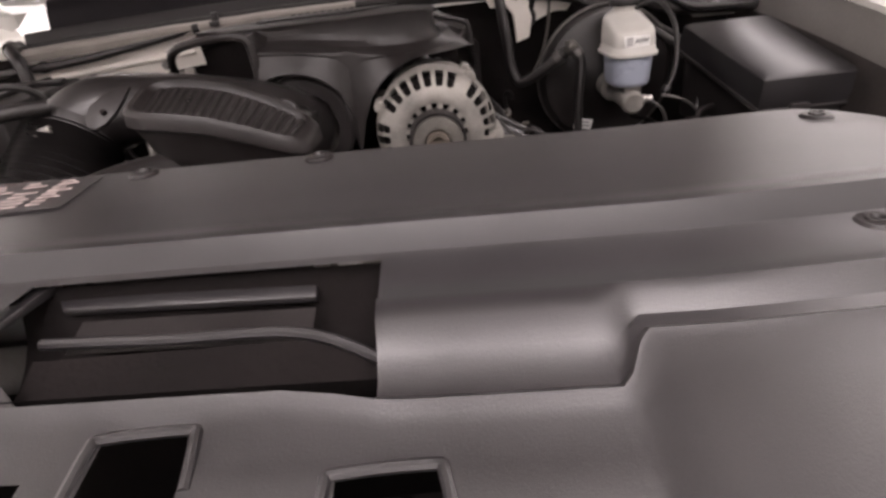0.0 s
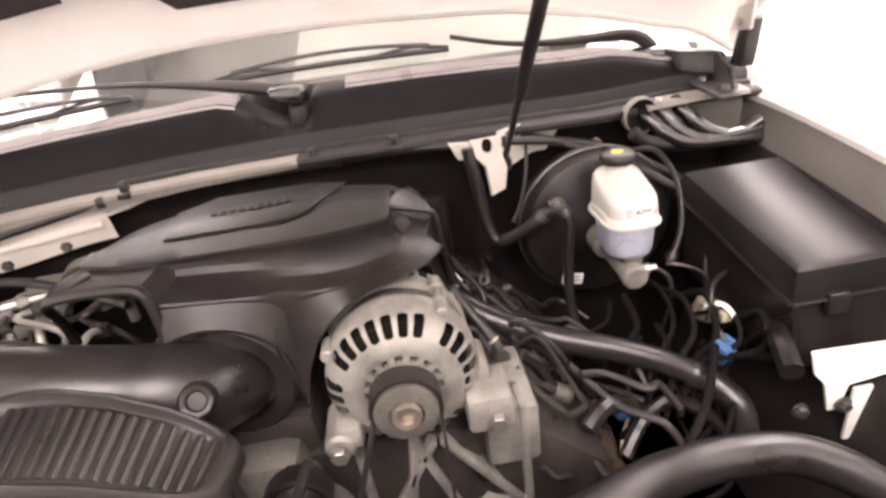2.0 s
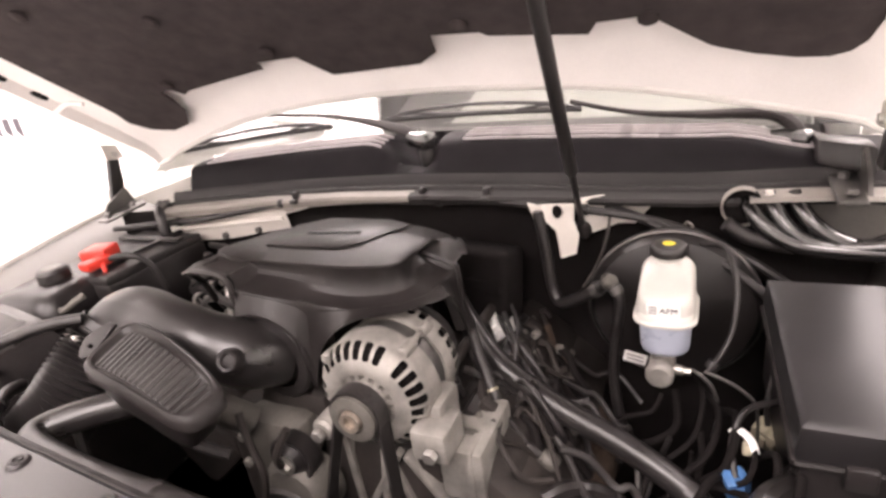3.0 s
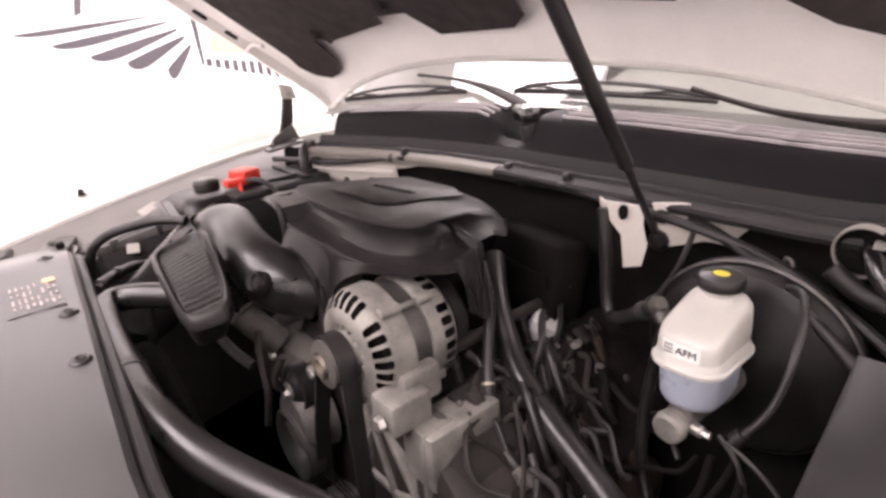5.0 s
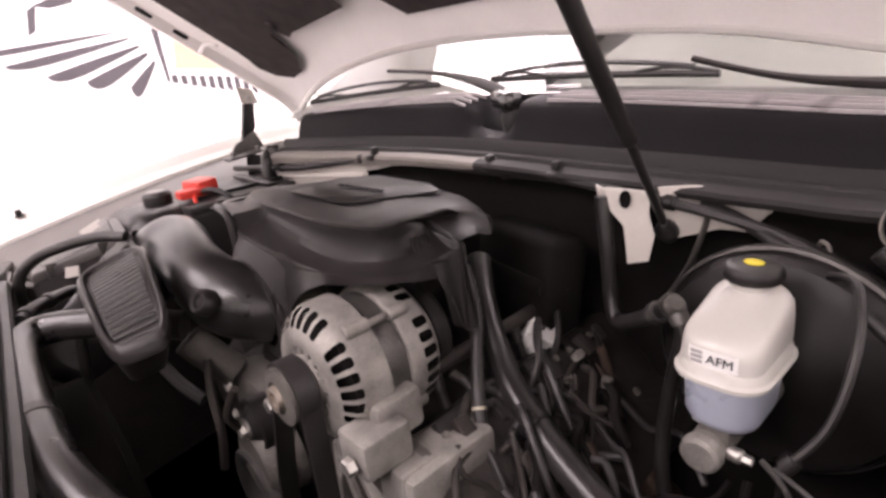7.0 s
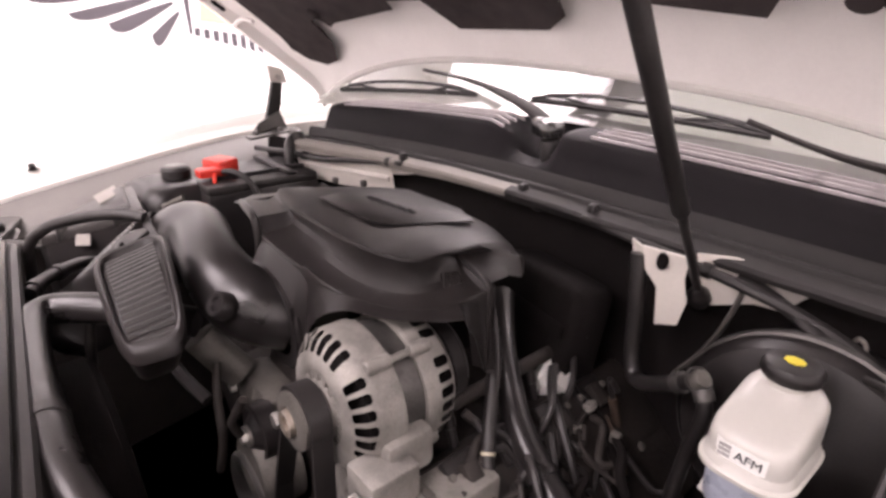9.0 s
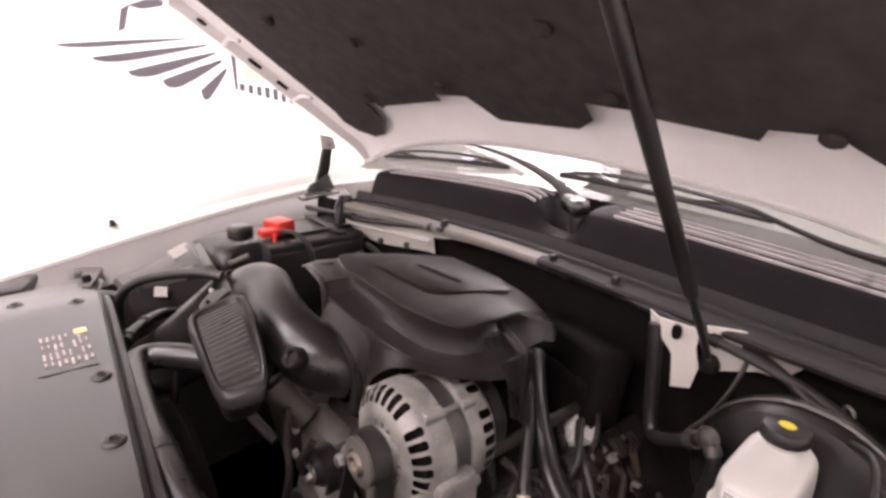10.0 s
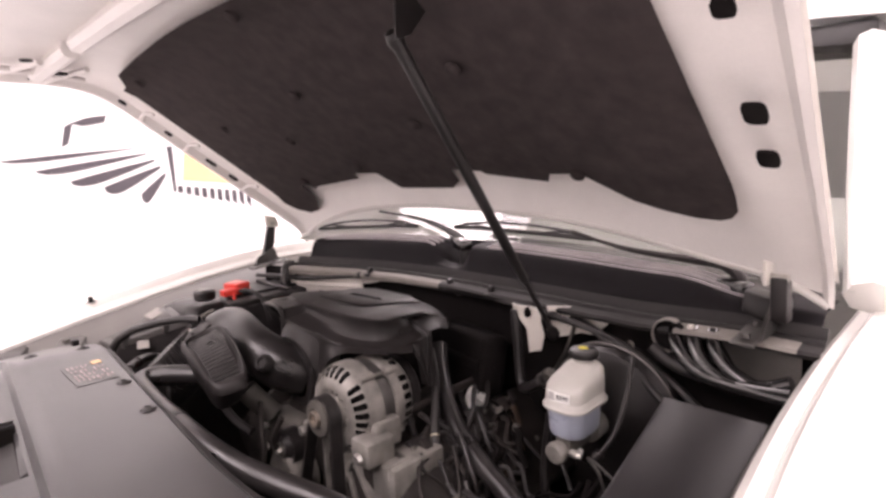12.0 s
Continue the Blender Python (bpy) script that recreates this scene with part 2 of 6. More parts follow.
slab("floor", (0, (YS + YN) / 2, -0.05), (2 * XW + 0.4, YN - YS + 0.4, 0.1), M_FLOOR, "pale polished showroom floor", "floor")
slab("ceiling", (0, (YS + YN) / 2, ZC + 0.05), (2 * XW + 0.4, YN - YS + 0.4, 0.1), M_CEIL, "plain white ceiling", "ceiling")
slab("wall_west", (-XW - 0.1, (YS + YN) / 2, ZC / 2), (0.2, YN - YS, ZC), M_WALL, "white wall with a printed winged emblem", "wall")
slab("wall_east", (XW + 0.1, (YS + YN) / 2, ZC / 2), (0.2, YN - YS, ZC), M_WALL, "white wall with a printed crest", "wall")
slab("wall_north", (0, YN + 0.1, ZC / 2), (2 * XW + 0.4, 0.2, ZC), M_WALL, "plain white end wall", "wall")
slab("wall_south", (0, YS - 0.1, ZC / 2), (2 * XW + 0.4, 0.2, ZC), M_WALL, "plain white end wall", "wall")

for lx, ly in LAMPS:
    lt = thing("added_ceiling_light", (lx, ly, 3.6), "long white ceiling light panel, added out of view", "ceiling light", "lights under the ceiling")
    part("frame", rbox(rbox(rbox(rbox(B(), (lx - 0.685, ly, 3.565), (0.03, 2.7, 0.07), 0.003), (lx + 0.685, ly, 3.565), (0.03, 2.7, 0.07), 0.003), (lx, ly - 1.335, 3.565), (1.34, 0.03, 0.07), 0.003), (lx, ly + 1.335, 3.565), (1.34, 0.03, 0.07), 0.003), M_BRIGHT, lt, "metal frame")
    part("diffuser", rbox(B(), (lx, ly, 3.572), (1.34, 2.62, 0.02), 0.002), M_LAMPFACE, lt, "glowing diffuser")


def print_on_wall(name, outline, x, material, parent, out):
    """A flat print, 3 mm proud of the wall; outline in y and z."""
    return part(name, prism(B(), [(x, y, z) for y, z in outline], (out * 0.003, 0, 0)), material, parent)


def emblem(x, out, yc, z0, k, wing, label):
    """A crest with bars, an orange field, and a wing of five feathers beside it."""
    em = thing("wall_emblem", (x, yc, z0), label, "wall emblem")
    P = lambda y, z: (yc + wing * k * y, z0 + k * z)
    feathers = [((-0.99, 0.36), (-0.24, 0.43)), ((-0.82, 0.295), (-0.16, 0.395)), ((-0.64, 0.222), (-0.11, 0.35)), ((-0.45, 0.172), (-0.075, 0.305)), ((-0.225, 0.108), (-0.045, 0.255))]
    for n, (tip, root) in enumerate(feathers):
        wide = 0.028 + 0.017 * n
        ty, tz = tip
        ry, rz = root
        top = [P(mix(ry, ty, t), mix(rz, tz, t) + 0.004 * math.sin(t * math.pi)) for t in span(0, 1, 6)]
        low = [P(mix(ry, ty, t), mix(rz, tz, t) - wide * f) for t, f in ((0.97, 0.45), (0.90, 0.78), (0.80, 0.97), (0.68, 1.0), (0.5, 0.86), (0.3, 0.64), (0.12, 0.42), (0.0, 0.25))]
        print_on_wall("feather", top + low, x, M_DECAL, em, out)
    print_on_wall("propeller_blade", [P(-0.6, 0.59), P(-0.52, 0.575), P(-0.4, 0.6), P(-0.38, 0.65), P(-0.5, 0.63)], x, M_DECAL, em, out)
    print_on_wall("propeller_hub", [P(-0.66, 0.44), P(-0.62, 0.46), P(-0.58, 0.6), P(-0.63, 0.57)], x, M_DECAL, em, out)
    for n in range(10):
        y0 = 0.03 + 0.058 * n
        top = 0.15 - 0.008 * n
        print_on_wall("crest_bar", [P(y0, 0.105 - 0.017 * n + 0.002 * n * n * 0.3), P(y0 + 0.036, 0.1 - 0.017 * n), P(y0 + 0.036, top), P(y0, top + 0.004)], x, M_DECAL, em, out)
    print_on_wall("crest_side", [P(0.0, 0.11), P(0.018, 0.115), P(0.02, 0.44), P(-0.02, 0.44)], x, M_DECAL, em, out)
    print_on_wall("crest_field", [P(0.07, 0.19), P(0.5, 0.14), P(0.42, 0.4), P(0.1, 0.4)], x, M_DECALO, em, out)
    return em


emblem(-XW, 1, 1.613, 1.187, 0.962, 1, "grey winged propeller emblem printed on the white wall")
emblem(XW, -1, 3.05, 0.72, 1.1, -1, "grey striped crest with an orange field printed on the white wall")

# ---- the car body ----
def fender_z(y):
    return 1.15 - 0.17 * ease((1.15 - y) / 1.3) - 0.03 * max(0.0, 0.5 - y)


def fender_x(y, sx=1):
    return (0.86 if sx < 0 else 0.775) + 0.03 * ease((0.9 - y) / 0.8) - 0.05 * ease((0.15 - y) / 0.5)


suv = thing("suv", (0, 2.0, 0), "white sport utility vehicle with its hood raised", "car")
YF = span(-0.12, 1.45, 26)


def fender(sx):
    def f(y, v):
        xi, z = fender_x(y, sx), fender_z(y)
        prof = [(xi - 0.012, z - 0.075), (xi - 0.012, z - 0.012), (xi, z), (xi + 0.016, z - 0.002), (xi + 0.022, z + 0.012), (xi + 0.03, z + 0.022), (xi + 0.09, z + 0.026), (xi + 0.15, z + 0.012), (xi + 0.19, z - 0.035), (xi + 0.205, z - 0.12), (xi + 0.21, z - 0.3), (xi + 0.19, z - 0.55)]
        x, zz = prof[v]
        return (sx * x, y, zz)

    return sheet(B(), f, YF, list(range(12)), thick=0.004)


for sx in (-1, 1):
    fe = part("fender", fender(sx), M_WHITE, suv, "white painted fender")
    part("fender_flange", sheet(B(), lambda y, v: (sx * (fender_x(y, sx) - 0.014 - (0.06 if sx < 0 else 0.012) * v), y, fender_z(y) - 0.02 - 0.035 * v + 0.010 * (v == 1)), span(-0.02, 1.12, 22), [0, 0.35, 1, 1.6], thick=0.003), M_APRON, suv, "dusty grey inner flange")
    part("inner_fender", sheet(B(), lambda y, v: (sx * (fender_x(y, sx) - (0.108 if sx < 0 else 0.034) - 0.10 * v), y, fender_z(y) - 0.075 - 0.52 * v), span(0.1, 1.14, 12), span(0, 1, 4), thick=0.004), M_ENGINE, suv, "grimy black wheel housing")
    part("door_panel", sheet(B(), lambda y, v: (sx * (0.985 + 0.07 * (sx < 0) - 0.03 * (v - 0.5) ** 2), y, mix(0.42, 1.08, v)), [1.46, 1.8, 2.2, 2.6], span(0, 1, 5), thick=0.01), M_WHITE, suv, "white front door panel")
    part("rear_side_panel", sheet(B(), lambda y, v: (sx * (0.985 + 0.07 * (sx < 0) - 0.03 * (v - 0.5) ** 2 - 0.05 * ease((y - 4.2) / 0.6)), y, mix(0.42, 1.08, v)), [2.615, 3.0, 3.5, 4.0, 4.4, 4.72], span(0, 1, 5), thick=0.01), M_WHITE, suv, "white rear side panel")
    part("side_glass", sheet(B(), lambda y, v: (sx * mix(0.97, 0.74, v), y, mix(1.09, 1.74, v)), [2.15, 2.9, 3.7, 4.5], span(0, 1, 3), thick=0.005), M_GLASS, suv, "clear side windows")
    for yp in (2.62, 3.5, 4.6):
        part("side_pillar", tube(B(), [(sx * 0.97, yp, 1.08), (sx * 0.86, yp, 1.42), (sx * 0.70, yp, 1.79)], 0.035, 8), M_WHITE, suv)
    part("pillar", tube(B(), [(sx * 0.8, 1.28, 1.2), (sx * 0.74, 1.6, 1.42), (sx * 0.66, 2.05, 1.72)], 0.04, 8), M_WHITE, suv)

# plastic cover over the radiator support comes later; the support itself
part("radiator_support", rbox(rbox(rbox(B(), (0, 0.31, 0.975), (1.42, 0.07, 0.05), 0.008), (-0.68, 0.34, 0.78), (0.06, 0.08, 0.4), 0.008), (0.68, 0.34, 0.78), (0.06, 0.08, 0.4), 0.008), M_STEEL, suv, "black steel crossbar")
part("front_fascia", sheet(B(), lambda x, v: (x, -0.02 - 0.06 * (1 - (x / 0.8) ** 2) - 0.05 * math.sin(v * 2.2), mix(1.0, 0.35, v)), span(-0.78, 0.78, 16), span(0, 1, 8), thick=0.01), M_WHITE, suv, "white front fascia")


def cowl_y(x):
    return 1.096 - 0.095 * (-x / 0.76) ** 1.8 if x < 0 else 1.096 + 0.035 * (x / 0.76) ** 2


def cowl_z(x):
    return 1.160 + 0.024 * (1 - (abs(x) / 0.76) ** 1.8) + 0.012 * ease((x - 0.45) / 0.25)


# firewall behind the engine, painted flange, dusty seal and plastic cowl
part("firewall", sheet(B(), lambda x, v: (x, cowl_y(x) - 0.004 - 0.02 * math.sin(v * 3), mix(1.135, 0.5, v)), span(-0.76, 0.76, 20), span(0, 1, 6), thick=0.006), M_DEEPBLACK, suv, "black insulated firewall")
part("firewall_flange", sheet(B(), lambda x, v: (x, cowl_y(x) - 0.034 + 0.016 * ease((x + 0.3) / 0.1) + 0.012 * v, cowl_z(x) - 0.056 + 0.014 * ease((x + 0.3) / 0.1) + (0.03 - 0.014 * ease((x + 0.3) / 0.1)) * v), span(-0.60, 0.06, 26), [0, 0.3, 0.7, 1], thick=0.004), M_CREAM, suv, "cream painted firewall flange")


def seal_pt(x, v):
    k = int(v)
    dy, dz = ((-0.052, -0.034), (-0.055, -0.027), (-0.052, -0.022), (-0.038, -0.018), (-0.034, -0.024), (-0.022, -0.020), (-0.020, -0.014), (-0.016, -0.012), (-0.010, -0.013), (-0.007, 0.001), (-0.002, 0.006), (0.004, 0.003))[k]
    sag = 0.0004 * math.sin(x * 31) + 0.0003 * math.sin(x * 73 + 1)
    return (x, cowl_y(x) + dy, cowl_z(x) + dz + sag * (k < 8))


part("cowl_seal", sheet(B(), seal_pt, span(-0.60, 0.77, 64), list(range(12)), lambda x, v: v < 5 and x < 0.0, thick=0.003), M_SEAL, suv, "dusty grey rubber cowl seal")
# the flange's colour holds the shade below the seal
part("upper_flange", sheet(B(), lambda x, v: Vector(seal_pt(x, v)) + Vector((0, 0, -0.006 * (v == 0) * ease(-x / 0.3))), span(-0.60, 0.0, 28), list(range(6)), thick=0.003), M_FLANGE, suv, "dusty cream upper flange of the firewall, darkened for shade")


def notch(x):
    return ease(1 + x / 0.12) if x < 0 else ease(1 - x / 0.045)


def cowl_top(x, v):
    prof = ((0.0, 0.0), (0.004, 0.006), (0.012, 0.034), (0.019, 0.054), (0.026, 0.061), (0.036, 0.064), (0.05, 0.066), (0.07, 0.067), (0.09, 0.066), (0.115, 0.062), (0.135, 0.056))
    k = int(v)
    dy, dz = prof[k]
    w = notch(x) if 2 <= k <= 8 else 0.0
    low = 1.0 - 0.25 * (abs(x) / 0.76) ** 2 - 0.42 * ease((x - 0.52) / 0.14)
    return (x, cowl_y(x) + dy + 0.02 * w, cowl_z(x) + dz * low - 0.056 * w * (0.4 if k == 2 else 1.0))


cowl = part("cowl_panel", sheet(B(), cowl_top, sorted(set(span(-0.56, 0.76, 44) + span(-0.08, 0.09, 14))), list(range(11)), thick=0.005), M_COWL, suv, "dark grey plastic cowl panel")
for k, (u0, ka, kb) in enumerate(((0.0, 4, 5), (0.4, 5, 6), (0.4, 6, 7), (0.5, 7, 8))):
    for x0, x1 in ((-0.52, -0.09), (0.09, 0.66)):
        bm = B()
        line = []
        for x in span(x0, x1, 18):
            p = Vector(cowl_top(x, ka)).lerp(Vector(cowl_top(x, kb)), u0)
            line.append(p + Vector((0, 0, 0.001)))
        for a, b in zip(line, line[1:]):
            prism(bm, [a, b, b + Vector((0, 0.0038, 0.0)), a + Vector((0, 0.0038, 0.0))], (0, 0.0, 0.0042))
        part("cowl_rib", bm, M_RIB, cowl, "pale raised air inlet rib")


def shield_pt(x, v):
    y0, z0 = cowl_y(x) + 0.13, cowl_z(x) + 0.05 * (1 - 0.25 * (abs(x) / 0.76) ** 2)
    return (x * (1 - 0.12 * v), y0 + 0.85 * v, z0 + 0.55 * v - 0.03 * v * v)


part("windshield", sheet(B(), shield_pt, span(-0.78, 0.78, 24), span(0, 1, 8), thick=0.005), M_GLASS, suv, "clear curved windshield")
part("dashboard", sheet(B(), lambda x, v: (x, 1.34 + 0.5 * v, 1.205 - 0.02 * v), span(-0.02, 0.74, 8), span(0, 1, 3), thick=0.02), M_DASH, suv, "grey dashboard top")
part("roof", sheet(B(), lambda x, v: (x, 2.1 + 2.6 * v, 1.80 + 0.04 * (1 - (x / 0.7) ** 2) + 0.03 * math.sin(math.pi * v)), span(-0.72, 0.72, 8), span(0, 1, 8), thick=0.02), M_WHITE, suv, "white painted roof")
part("tailgate", sheet(B(), lambda x, v: (x, 4.74 - 0.02 * (x / 0.9) ** 2, mix(0.45, 1.1, v)), span(-0.98, 0.93, 10), span(0, 1, 4), thick=0.02), M_WHITE, suv, "white tailgate")
# unseen tray, added so no bright floor shows through gaps in the bay
part("added_tray", rbox(B(), (0, 0.55, 0.47), (1.44, 1.3, 0.02), 0.004), M_DEEPBLACK, suv, "black tray added to hide the bright floor below")
part("headliner", rbox(B(), (0, 2.5, 1.72), (1.34, 0.78, 0.16), 0.02), M_PLASTIC, suv, "dark interior lining under the roof")
part("underbody", rbox(B(), (0, 2.6, 0.42), (1.5, 4.2, 0.12), 0.02), M_STEEL, suv, "black frame and underbody")
for sx in (-1, 1):
    for yw in (0.42, 3.37):
        wh = part("wheel", lathe(B(), [(0.0, -0.1), (0.2, -0.1), (0.22, -0.11), (0.37, -0.11), (0.39, -0.09), (0.39, 0.09), (0.37, 0.11), (0.22, 0.11), (0.2, 0.06), (0.0, 0.05)], (sx * 0.86, yw, 0.39), (sx, 0, 0), 36), M_RUBBER, suv, "black tyre on a dark rim")

rad = part("radiator", rbox(B(), (0, 0.33, 0.72), (1.3, 0.05, 0.5), 0.006), M_DEEPBLACK, suv, "black radiator core")
part("fan_shroud", lathe(rbox(B(), (0, 0.385, 0.74), (1.16, 0.03, 0.46), 0.01), [(0.19, 0), (0.21, 0.0), (0.21, 0.09), (0.2, 0.1), (0.19, 0.09), (0.19, 0)], (-0.18, 0.39, 0.76), (0, 1, 0), 40), M_DEEPBLACK, suv, "black fan shroud")

def loft_cap(sx):
    bm = B()
    prism(bm, [(sx * 0.645, 1.12, 1.185), (sx * 0.645, 1.19, 1.19), (sx * 0.645, 1.19, 1.22), (sx * 0.645, 1.13, 1.222)], (sx * 0.07, -0.03, -0.008), 0.006)
    return bm


# ---- the raised hood ----
HO, HD, HN = Vector((0, 1.164, 1.228)), Vector((0, -0.8, 0.6)), Vector((0, 0.6, 0.8))


def hood_pt(x, s, off=0.0):
    if x > 0.7:
        x += (x - 0.7) / 0.085 * (0.06 * s - 0.015)
    crown = 0.05 * (1 - (x / 0.81) ** 2) * ease((s + 0.02) / 0.25)
    nose = -0.16 * ease((s - 0.66) / 0.36) ** 1.3
    return Vector((x, 0, 0)) + HO + HD * s + HN * (crown + nose + off)


def rear_s(x):
    return 0.186 * (1 - abs(x / 0.80) ** 2.4) - 0.032 + 0.010 * ease((x - 0.2) / 0.2)


hood = thing("hood", tuple(hood_pt(0, 0.0)), "white car hood propped open, black felt pad inside", "car hood")
UX = [-0.81, -0.80, -0.785, -0.76] + span(-0.72, 0.72, 28) + [0.745, 0.762, 0.775, 0.785]
part("outer_skin", sheet(B(), lambda x, v: hood_pt(x, mix(rear_s(x) + 0.004, 1.02, v), 0.045 - 0.03 * (abs(x) / 0.81) ** 6), UX, span(0, 1, 18), thick=0.003), M_WHITE, hood, "white painted outer skin")


def inner(x, v):
    s = mix(rear_s(x), 1.0, v)
    rim = 0.022 * ease((s - rear_s(x)) / 0.05)
    return hood_pt(x, s, -0.004 + rim - 0.02 * (abs(x) > 0.79 or x > 0.77))


part("inner_panel", sheet(B(), inner, UX, span(0, 1, 30), thick=0.003), M_INNER, hood, "cream painted inner frame")
part("rear_lip", tube(B(), [inner(x, 0.0) + Vector((0, 0.004, 0)) for x in span(-0.8, 0.775, 20)], 0.007, 8, 2), M_WHITE, hood, "rolled rear edge")

# felt pad: outline in (x, s), with steps round its clips
EDGE = [(-0.69, 0.16), (-0.66, 0.125), (-0.60, 0.11), (-0.54, 0.125), (-0.50, 0.17), (-0.50, 0.235), (-0.47, 0.24), (-0.455, 0.215), (-0.43, 0.225), (-0.28, 0.242), (-0.22, 0.25), (-0.215, 0.27), (-0.135, 0.268), (-0.10, 0.205), (0.075, 0.208), (0.115, 0.235), (0.125, 0.277), (0.20, 0.272), (0.21, 0.262), (0.35, 0.245), (0.365, 0.270), (0.430, 0.276), (0.482, 0.222), (0.502, 0.204), (0.55, 0.185), (0.60, 0.174), (0.635, 0.174), (0.655, 0.184), (0.668, 0.205), (0.674, 0.245)]
bm = B()
TOPS = span(0, 1, 16)
cols = []
for x, s0 in EDGE:
    s1 = 0.73 + 0.05 * (1 - (x / 0.7) ** 2) - 0.03 * (abs(x) > 0.62)
    cols.append([hood_pt(x, mix(s0, s1, t), 0.006 - 0.004 * (t in (0.0, 1.0))) for t in TOPS])
ends = [bm.verts.new(p) for col in cols for p in col]
n = len(TOPS)
faces = []
for i in range(len(cols) - 1):
    for k in range(n - 1):
        faces.append(bm.faces.new((ends[i * n + k], ends[(i + 1) * n + k], ends[(i + 1) * n + k + 1], ends[i * n + k + 1])))
bmesh.ops.solidify(bm, geom=faces, thickness=0.012)
liner = part("hood_liner", bm, M_LINER, hood, "black felt hood liner")
for cx, cs in ((-0.45, 0.26), (-0.17, 0.30), (0.18, 0.30), (0.43, 0.28), (-0.5, 0.5), (-0.1, 0.55), (0.35, 0.55), (-0.58, 0.70), (0.0, 0.75), (0.6, 0.65), (-0.3, 0.42), (0.15, 0.43)):
    p = hood_pt(cx, cs, 0.0)
    part("liner_clip", lathe(B(), [(0, 0.004), (0.009, 0.003), (0.013, 0), (0.013, -0.004)], p - HN * 0.006, -HN, 12), M_LINER, liner)
# side frame holes and pressed beads
for sx in (-1, 1):
    for s, w, h in (((0.36, 0.013, 0.020), (0.445, 0.013, 0.022), (0.595, 0.010, 0.014), (0.73, 0.010, 0.013)) if sx > 0 else ((0.325, 0.009, 0.020), (0.405, 0.009, 0.022), (0.545, 0.008, 0.014), (0.68, 0.008, 0.013))):
        bm = B()
        pts = []
        for k in range(20):
            a = 2 * math.pi * k / 20
            ca, sa = (math.copysign(abs(f) ** 0.55, f) for f in (math.cos(a), math.sin(a)))
            q = hood_pt(sx * 0.737 + w * ca * 0.9, s + h * sa * 0.8, -0.005)
            pts.append(q - HN * 0.006)
        prism(bm, pts, HN * 0.004)
        part("frame_hole", bm, M_DEEPBLACK, hood, "dark oval lightening hole")
    for s in ((0.26, 0.47, 0.61) if sx < 0 else ()):
        bm = B()
        tube(bm, [hood_pt(sx * 0.70, s, -0.002), hood_pt(sx * 0.74, s + 0.01, 0.0), hood_pt(sx * 0.79, s, -0.006)], 0.005, 8, 4)
        part("pressed_bead", bm, M_INNER, hood)
bm = B()
for x0, x1 in ((-0.72, -0.45), (-0.4, 0.4), (0.45, 0.72)):
    tube(bm, [hood_pt(x, 0.86, 0.0) for x in span(x0, x1, 4)], 0.02, 8, 3)
part("front_bead", bm, M_INNER, hood, "pressed stiffening beads")

for sx in (-1, 1):
    for hx, hs, hr in ((0.655, 0.83, 0.012), (0.735, 0.86, 0.009), (0.56, 0.90, 0.010)):
        part("frame_hole", prism(B(), [hood_pt(sx * hx + hr * math.cos(a), hs + hr * math.sin(a), -0.010) for a in (2 * math.pi * k / 12 for k in range(12))], HN * 0.004), M_DEEPBLACK, hood, "small dark hole")
    for x0, s0, x1, s1 in ((0.60, 0.80, 0.78, 0.84), (0.58, 0.88, 0.76, 0.93), (0.70, 0.78, 0.66, 0.95)):
        part("pressed_bead", tube(B(), [hood_pt(sx * mix(x0, x1, t), mix(s0, s1, t), -0.003) for t in span(0, 1, 4)], 0.007, 8, 3), M_INNER, hood)
for sx, HX in ((-1, -0.79), (1, 0.708)):
    hz = 0.045 if sx > 0 else 0.0
    hg = part("hood_hinge", prism(B(), [(HX, 1.005 + hz, 1.15 + hz), (HX, 1.035 + hz, 1.15 + hz), (HX, 1.052 + hz / 2, 1.20 + hz / 3), (HX, 1.062, 1.262), (HX, 1.036, 1.268), (HX, 1.022 + hz / 2, 1.21)], (sx * (0.014 + hz * 0.2), 0, 0), 0.003), M_PLASTIC, suv, "black steel hood hinge arm")
    hb2 = 0.03 if sx > 0 else 0.0
    part("base_plate", prism(rbox(B(), ((HX - sx * 0.03), 1.0 + 2.4 * hb2, 1.135 + hb2), (0.035, 0.11, 0.008), 0.003, turn("X", 5)), [((HX - sx * 0.012), 0.965 + 2.4 * hb2, 1.135 + hb2), ((HX - sx * 0.012), 1.06 + 2.4 * hb2, 1.135 + hb2), ((HX - sx * 0.012), 1.04 + 2 * hb2, 1.185 + hb2), ((HX - sx * 0.012), 0.985 + 2.4 * hb2, 1.16 + hb2)], (sx * 0.006, 0, 0)), M_STEEL, hg, "black base plate")
    part("hood_bracket", prism(B(), [((HX - sx * 0.007), 1.025, 1.255), ((HX - sx * 0.007), 1.07, 1.25), ((HX - sx * 0.007), 1.06, 1.285), ((HX - sx * 0.007), 1.02, 1.295)], (sx * 0.006, 0, 0), 0.002), M_CREAM, hg, "white bracket under the hood")
    for q in ((0.965, 1.142), (1.03, 1.145)):
        part("bolt", hexhead(B(), ((HX - sx * 0.03), q[0] + 2.4 * hb2, q[1] - 0.004 + hb2), (0, 0, 1), 0.008, 0.008), M_STEEL, hg)
    part("pin", rod(B(), ((HX - sx * 0.013), 1.045, 1.265), ((HX + sx * 0.023), 1.045, 1.265), 0.007), M_BRIGHT, hg)
    if sx > 0:
        part("cowl_end_cap", loft_cap(sx), M_PLASTIC, suv, "black plastic cap at the end of the cowl")

